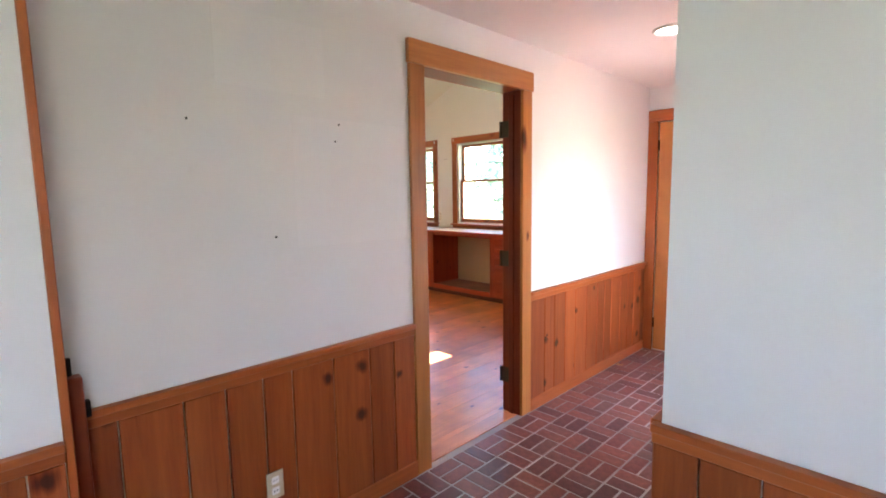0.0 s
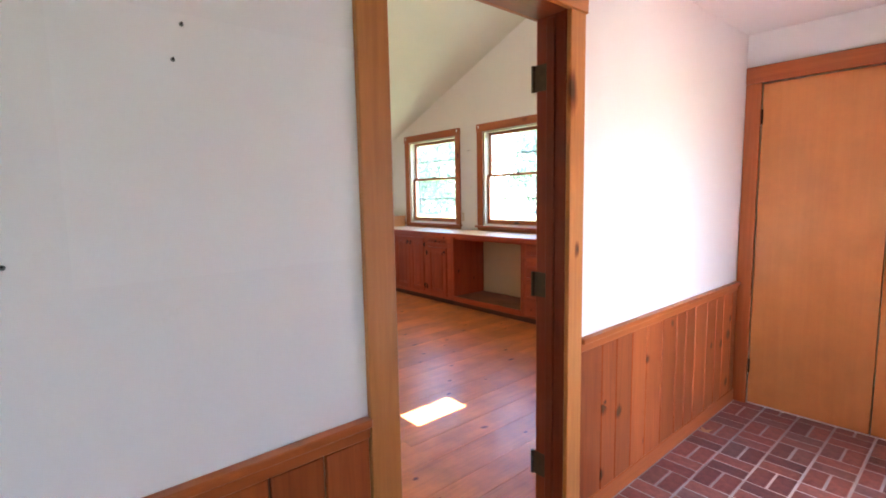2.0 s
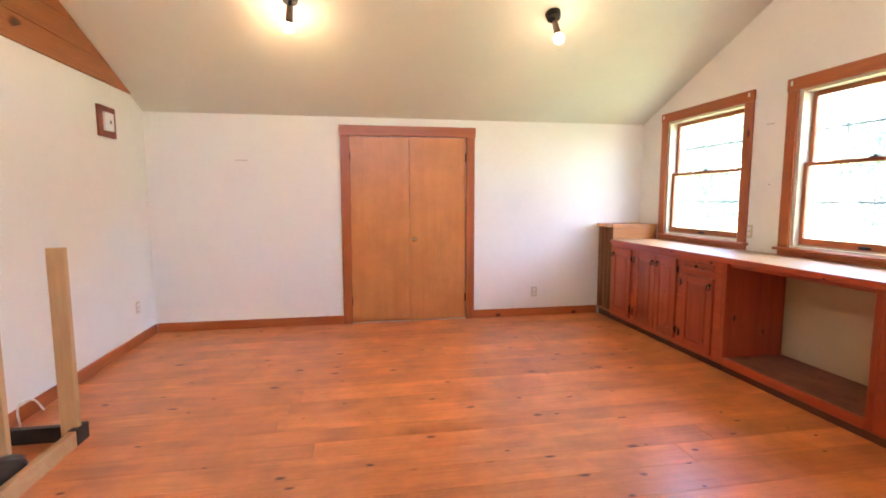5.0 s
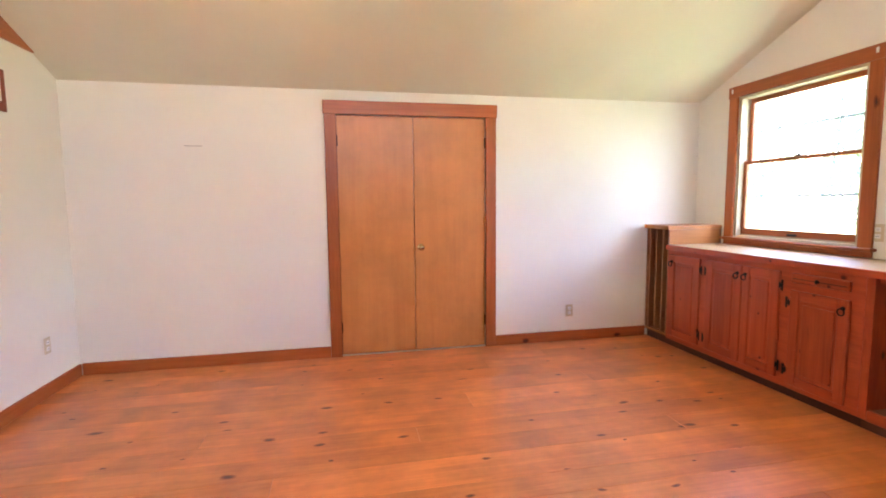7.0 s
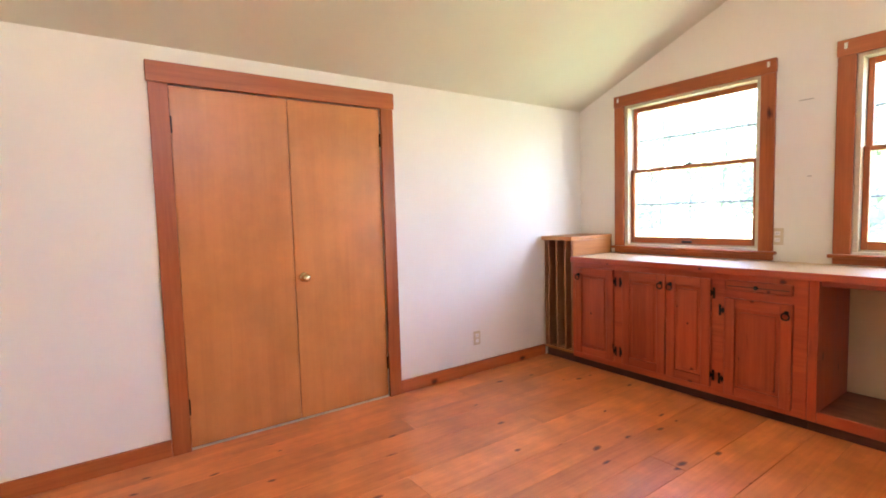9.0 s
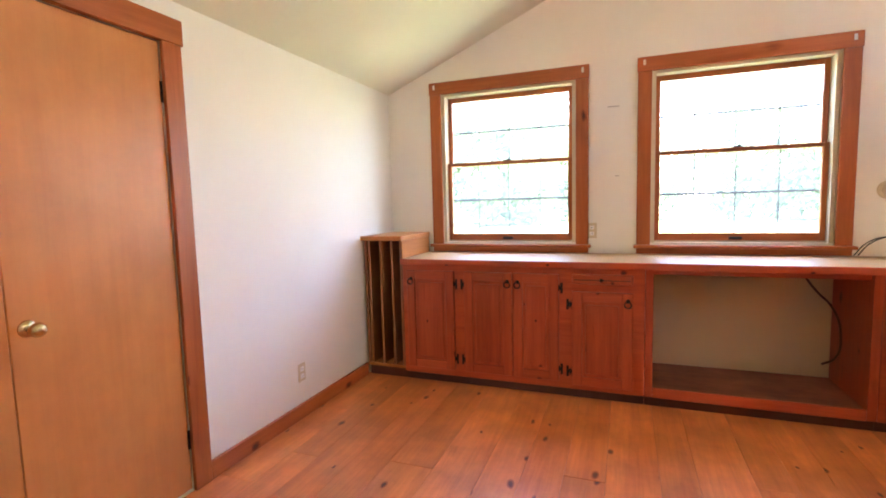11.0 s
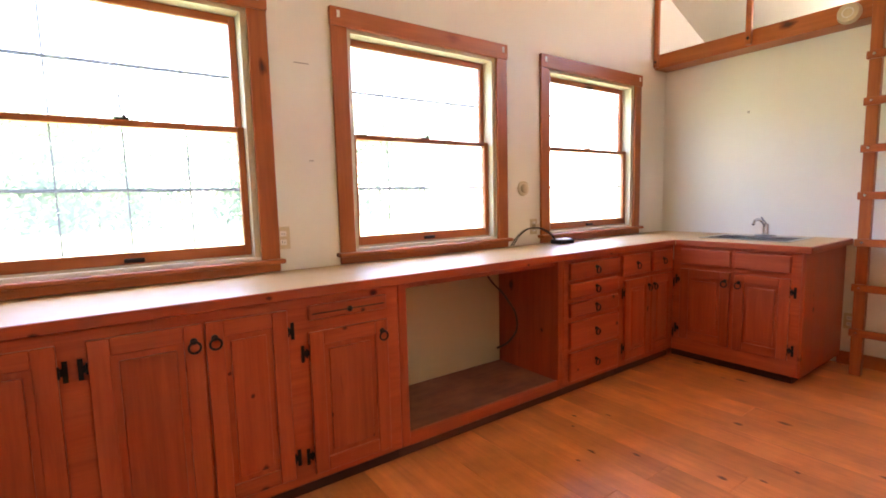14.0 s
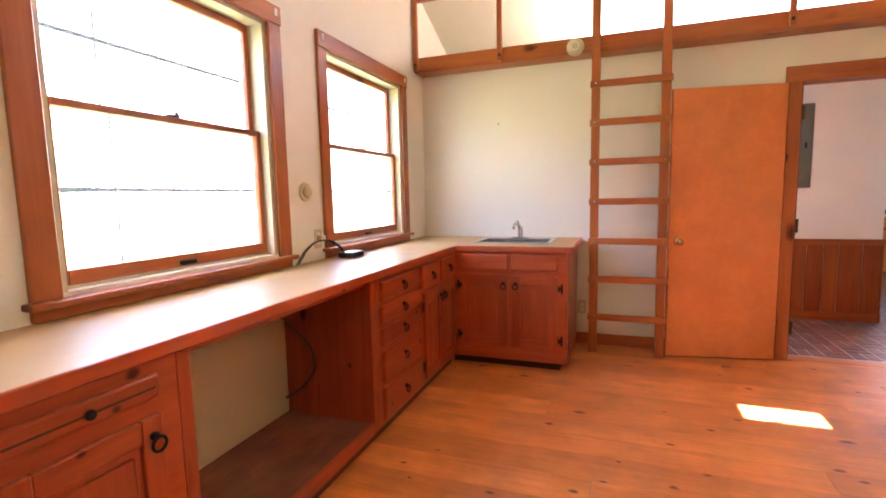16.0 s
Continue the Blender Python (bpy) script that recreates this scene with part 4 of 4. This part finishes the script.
panel = thing("electric_panel", "grey metal electric panel on the hall wall", "electric panel")
part("frame", bx(HALL_E - 0.014, HALL_E - 0.001, 2.775, 3.13, 1.30, 2.10, 0.004), GREY, panel)
part("panel_door", bx(HALL_E - 0.022, HALL_E - 0.0142, 2.81, 3.09, 1.36, 2.05, 0.003), GREY, panel)
part("latch", bx(HALL_E - 0.027, HALL_E - 0.0222, 2.825, 2.845, 1.68, 1.73, 0.002), IRON, panel)
ph = thing("wall_handset", "slim grey handset on the hall wall", "handset")
part("body", bx(HALL_E - 0.04, HALL_E - 0.001, 2.965, 3.03, 0.97, 1.18, 0.012), GREY, ph)


def spot(at, aim, label, power):
    """A black cylinder spot on the sloping ceiling with a lit bulb."""
    x, y = at
    z = roof_z(x)
    s = thing("ceiling_spot", label, "spot lamp", "ceiling spots")
    nrm = Vector((SLOPE, 0, -1)).normalized()
    base_p = Vector((x, y, z)) + nrm * 0.002
    part("canopy", tube(base_p, base_p + nrm * 0.05, 0.062, 0.055, 24), IRON, s)
    a = base_p + nrm * 0.05
    d = Vector(aim).normalized()
    part("stem", tube(a, a + d * 0.03, 0.012), IRON, s)
    part("barrel", tube(a + d * 0.03, a + d * 0.15, 0.024, 0.028, 20), plain("bronze_barrel", (0.16, 0.11, 0.08), 0.35, 0.7), s, "bronze lamp barrel")
    part("bulb", ball(a + d * 0.175, 0.042, (1, 1, 1)), BULB, s, "lit reflector bulb", True)
    lamp = new("bulb_light", bpy.data.lights.new("bulb_light", "POINT"))
    lamp.data.energy, lamp.data.color, lamp.data.shadow_soft_size = power, (1.0, 0.62, 0.28), 0.03
    lamp.location = a + d * 0.26
    return s


spot((-5.31, 4.46), (0.25, 0.15, -0.9), "black ceiling spot with a lit bulb", 0.04)
spot((-5.31, 2.43), (-0.35, -0.12, -0.9), "black ceiling spot with a lit bulb, turned to the ceiling", 0.2)
down = thing("downlight", "round recessed hall ceiling light, lit", "ceiling light")
part("trim_ring", torus((-0.73, 3.74, HALL_TOP - 0.004), (0, 0, 1), 0.085, 0.012, n=28), WHITE, down, smooth=True)
part("lens", tube((-0.73, 3.74, HALL_TOP - 0.001), (-0.73, 3.74, HALL_TOP - 0.006), 0.074, sides=28), CAN, down, "glowing lens")

for p in ((HALL_W, 1.42, 1.70), (HALL_W, 2.01, 1.73), (HALL_W, 1.71, 1.28), (HALL_W, 1.99, 1.66)):
    n = thing("wall_nail", "small bent nail in the white wall", "nail", "nails in the hall wall")
    part("shank", tube(p, (p[0] + 0.008, p[1], p[2] + 0.002), 0.003, 0.002, 6), IRON, n)
    part("anchor", tube(p, (p[0] + 0.003, p[1], p[2]), 0.005, 0.004, 8), GREY, n)

for nm, b0 in (("filler_mark", (-5.03, -4.95, NORTH - 0.0012, NORTH - 0.0002, 1.976, 1.982)), ("filler_mark", (-4.975, -4.95, NORTH - 0.0012, NORTH - 0.0002, 1.482, 1.488)), ("scuff_mark", (WEST + 0.0002, WEST + 0.0012, 1.64, 1.77, 1.770, 1.776)), ("scuff_mark", (EAST - 0.0012, EAST - 0.0002, 5.515, 5.532, 1.90, 1.918))):
    tagged(part(nm, bx(*b0), GREY_MARK), "small grey scuff on the painted wall", "wall mark", "marks on the studio walls")

# timber stand on the floor by the south wall
st = thing("timber_stand", "rough softwood stand with uprights and taped foot", "stand")
part("upright", bx(-4.435, -4.40, 1.225, 1.315, 0.042, 1.11, 0.003), RAW, st)
part("upright", bx(-4.16, -4.125, 1.05, 1.14, 0.042, 1.11, 0.003), RAW, st)
part("foot", bx(-4.45, -3.55, 1.285, 1.325, 0.0, 0.09, 0.003), RAW_Y, st)
part("taped_end", bx(-4.478, -4.36, 1.281, 1.329, 0.0005, 0.094, 0.003), BLACK, st, "foot end wrapped in black tape")
part("cross_foot", bx(-4.47, -4.43, 0.88, 1.28, 0.0, 0.089, 0.003), BLACK, st, "black taped cross foot")
part("foot", bx(-4.17, -4.12, 0.86, 1.28, 0.0, 0.04, 0.003), RAW_Y, st)
bag = ball((0, 0, 0), 0.11, (1.25, 0.8, 0.6), seg=24)
for v in bag.verts:
    v.co *= 1 + 0.22 * noise.noise(v.co * 14)
    v.co.z = max(v.co.z, -0.05)
bg = part("black_bag", bag, plain("black_plastic_bag", (0.015, 0.014, 0.016), 0.28, 0, 0.3), None, "", True)
bg.location = (-4.02, 1.17, 0.051)
tagged(bg, "crumpled black plastic bag on the floor", "bag")
tagged(cord("white_cord", [(-4.9, SOUTH + 0.05, 0.01), (-4.75, SOUTH + 0.08, 0.14), (-4.6, SOUTH + 0.1, 0.16), (-4.5, SOUTH + 0.15, 0.02), (-4.3, SOUTH + 0.12, 0.006)], 0.006, WHITE), "white cord looped on the floor", "cord")

leaf = bmesh.new()
rim_v = [leaf.verts.new((0.035 * math.cos(k * 0.785) * (1.3 if k % 2 else 0.6), 0.03 * math.sin(k * 0.785) * (1.2 if k % 2 else 0.6), 0.004 + 0.01 * (k % 2))) for k in range(8)]
mid_v = leaf.verts.new((0, 0, 0.002))
for k in range(8):
    leaf.faces.new((mid_v, rim_v[k], rim_v[(k + 1) % 8]))
dry = part("dry_leaf", leaf, plain("dry_leaf_brown", (0.42, 0.27, 0.14), 0.8))
dry.location = (-1.360, 4.595, 0.0)
tagged(dry, "small curled dry brown leaf on the bricks", "leaf")

# ---- kitchen glimpsed past the hall ----
kc = thing("kitchen_cabinet", "honey pine kitchen base cabinet with a door", "cabinet", "kitchen cabinets")
part("body", bx(2.78, 3.39, 0.35, 1.4, 0.09, 0.87, 0.003), PLY, kc)
for y0 in (0.37, 0.89):
    dd = part("door", bx(2.758, 2.779, y0, y0 + 0.49, 0.12, 0.84, 0.005), PLY, kc)
    part("knob", ball((2.745, y0 + 0.07, 0.7), 0.015, seg=10), IRON, dd, "dark knob")
tagged(part("kitchen_worktop", bx(2.74, 3.395, 0.35, 1.42, 0.872, 0.91, 0.004), WHITE), "white laminate kitchen worktop along the wall", "worktop")
tagged(part("cooktop", bx(2.82, 3.3, 0.5, 1.2, 0.911, 0.95, 0.006), BLACK), "black cooktop on a white worktop", "cooktop")
ku = thing("wall_cabinet", "honey pine kitchen wall cabinet", "cabinet", "kitchen cabinets")
part("body", bx(3.05, 3.395, 0.5, 1.45, 1.42, 2.2, 0.003), PLY, ku)
part("door", bx(3.03, 3.0495, 0.52, 0.97, 1.44, 2.18, 0.005), PLY, ku)
part("door", bx(3.03, 3.0495, 0.98, 1.43, 1.44, 2.18, 0.005), PLY, ku)

# ---- garden beyond the windows ----
def tree(x, y, h, r, seed, label):
    rng = random.Random(seed)
    t = thing("tree", label, "tree", "trees in the garden")
    bm = tube((x, y, -0.65), (x, y, h * 0.4), 0.16, 0.08, 10)
    for k in range(6):
        a = rng.uniform(0, 6.28)
        zz = h * rng.uniform(0.3, 0.55)
        tube((x, y, zz), (x + math.cos(a) * r * 0.6, y + math.sin(a) * r * 0.6, zz + h * 0.22), 0.07, 0.02, 6, bm)
    part("trunk", bm, BARK, t)
    verts, faces = [], []
    for k in range(110):
        a, b_ = rng.uniform(0, 6.28), rng.uniform(-1, 1)
        rr = r * rng.uniform(0.35, 1.0) * math.sqrt(1 - 0.75 * b_ * b_)
        cx, cy, cz = x + math.cos(a) * rr, y + math.sin(a) * rr, h * 0.48 + b_ * h * 0.45
        for j in range(80):
            p = Vector((cx + rng.gauss(0, r * 0.13), cy + rng.gauss(0, r * 0.13), cz + rng.gauss(0, r * 0.10)))
            u = Vector((rng.gauss(0, 1), rng.gauss(0, 1), rng.gauss(0, 1))).normalized()
            w = u.orthogonal().normalized()
            s = rng.uniform(0.2, 0.36)
            i = len(verts)
            verts += [p - u * s, p + w * s * 0.5, p + u * s, p - w * s * 0.5]
            faces.append((i, i + 1, i + 2, i + 3))
    me = bpy.data.meshes.new("crown")
    me.from_pydata(verts, [], faces)
    me.materials.append(LEAF)
    c = new("crown", me)
    c.parent = t
    tagged(c, kind="stuff")


for k, (x, y, h, r) in enumerate(((-16.0, 44.0, 9.0, 6.5), (-30.0, 46.0, 12.0, 8.0), (-6.0, 52.0, 9.0, 7.0), (7.0, 50.0, 8.5, 7.0), (-44.0, 36.0, 12.0, 8.0), (20.0, 52.0, 12.0, 8.0), (-18.0, 62.0, 14.0, 9.0), (-40.0, 24.0, 9.0, 6.0), (-58.0, 26.0, 12.0, 8.0))):
    tree(x, y, h, r, 40 + k, "leafy green garden tree in full sun")

# ---- floor pieces ----
floor = thing("floor", "wide varnished knotty pine floorboards", "floor", kind="structure")
rng = random.Random(5)
x = WEST + 0.002
cache = {}
while x < EAST - 0.01:
    w = min(rng.choice((0.165, 0.19, 0.215, 0.24)), EAST - x)
    cuts = [SOUTH, SOUTH + rng.uniform(1.2, 4.2), NORTH]
    for ya, yb in zip(cuts, cuts[1:]):
        bm = bx(-w / 2 + 0.0006, w / 2 - 0.0006, -(yb - ya) / 2 + 0.001, (yb - ya) / 2 - 0.001, -0.02, 0.0, 0.0007)
        b = part("board", bm, BOARD, floor)
        b.location = (x + w / 2, (ya + yb) / 2, 0)
    x += w

paving = thing("floor_brick", "dark red brick pavers in basket weave, pale joints", "floor", kind="structure")
BW, BL, GAP = 0.079, 0.168, 0.010
cell = BL + GAP


def paver_mesh(dx, dy):
    bm = bx(-dx / 2, dx / 2, -dy / 2, dy / 2, -0.02, 0.0, 0.003)
    me = bpy.data.meshes.new("brick")
    bm.to_mesh(me)
    bm.free()
    me.materials.append(BRICK)
    return me


flat, upright = paver_mesh(BL, BW), paver_mesh(BW, BL)
rest_v, rest_f = [], []
ix = 0
for ix in range(0, 29):
    for iy in range(0, 38):
        cx, cy = HALL_W + 0.02 + cell * (ix + 0.5), HALL_N + 0.105 - cell * (iy + 0.5)
        for k in (-1, 1):
            horiz = (ix + iy) % 2 == 0
            px, py = (cx, cy + k * (BW + GAP) / 2) if horiz else (cx + k * (BW + GAP) / 2, cy)
            if ix < 8 and iy < 18:
                ob = new("brick", flat if horiz else upright)
                ob.parent = paving
                ob.location = (px, py, rng.uniform(-0.0015, 0.0))
                ob.rotation_euler = (0, 0, rng.uniform(-0.008, 0.008))
            else:
                hx, hy = (BL / 2, BW / 2) if horiz else (BW / 2, BL / 2)
                i = len(rest_v)
                for zz in (-0.02, -0.001):
                    rest_v += [(px - hx, py - hy, zz), (px + hx, py - hy, zz), (px + hx, py + hy, zz), (px - hx, py + hy, zz)]
                rest_f += [(i + 4, i + 5, i + 6, i + 7)] + [(i + a, i + (a + 1) % 4, i + 4 + (a + 1) % 4, i + 4 + a) for a in range(4)]
me = bpy.data.meshes.new("bricks_far")
me.from_pydata(rest_v, [], rest_f)
me.materials.append(BRICK)
o = new("bricks_far", me)
o.parent = paving
tagged(o, kind="stuff")
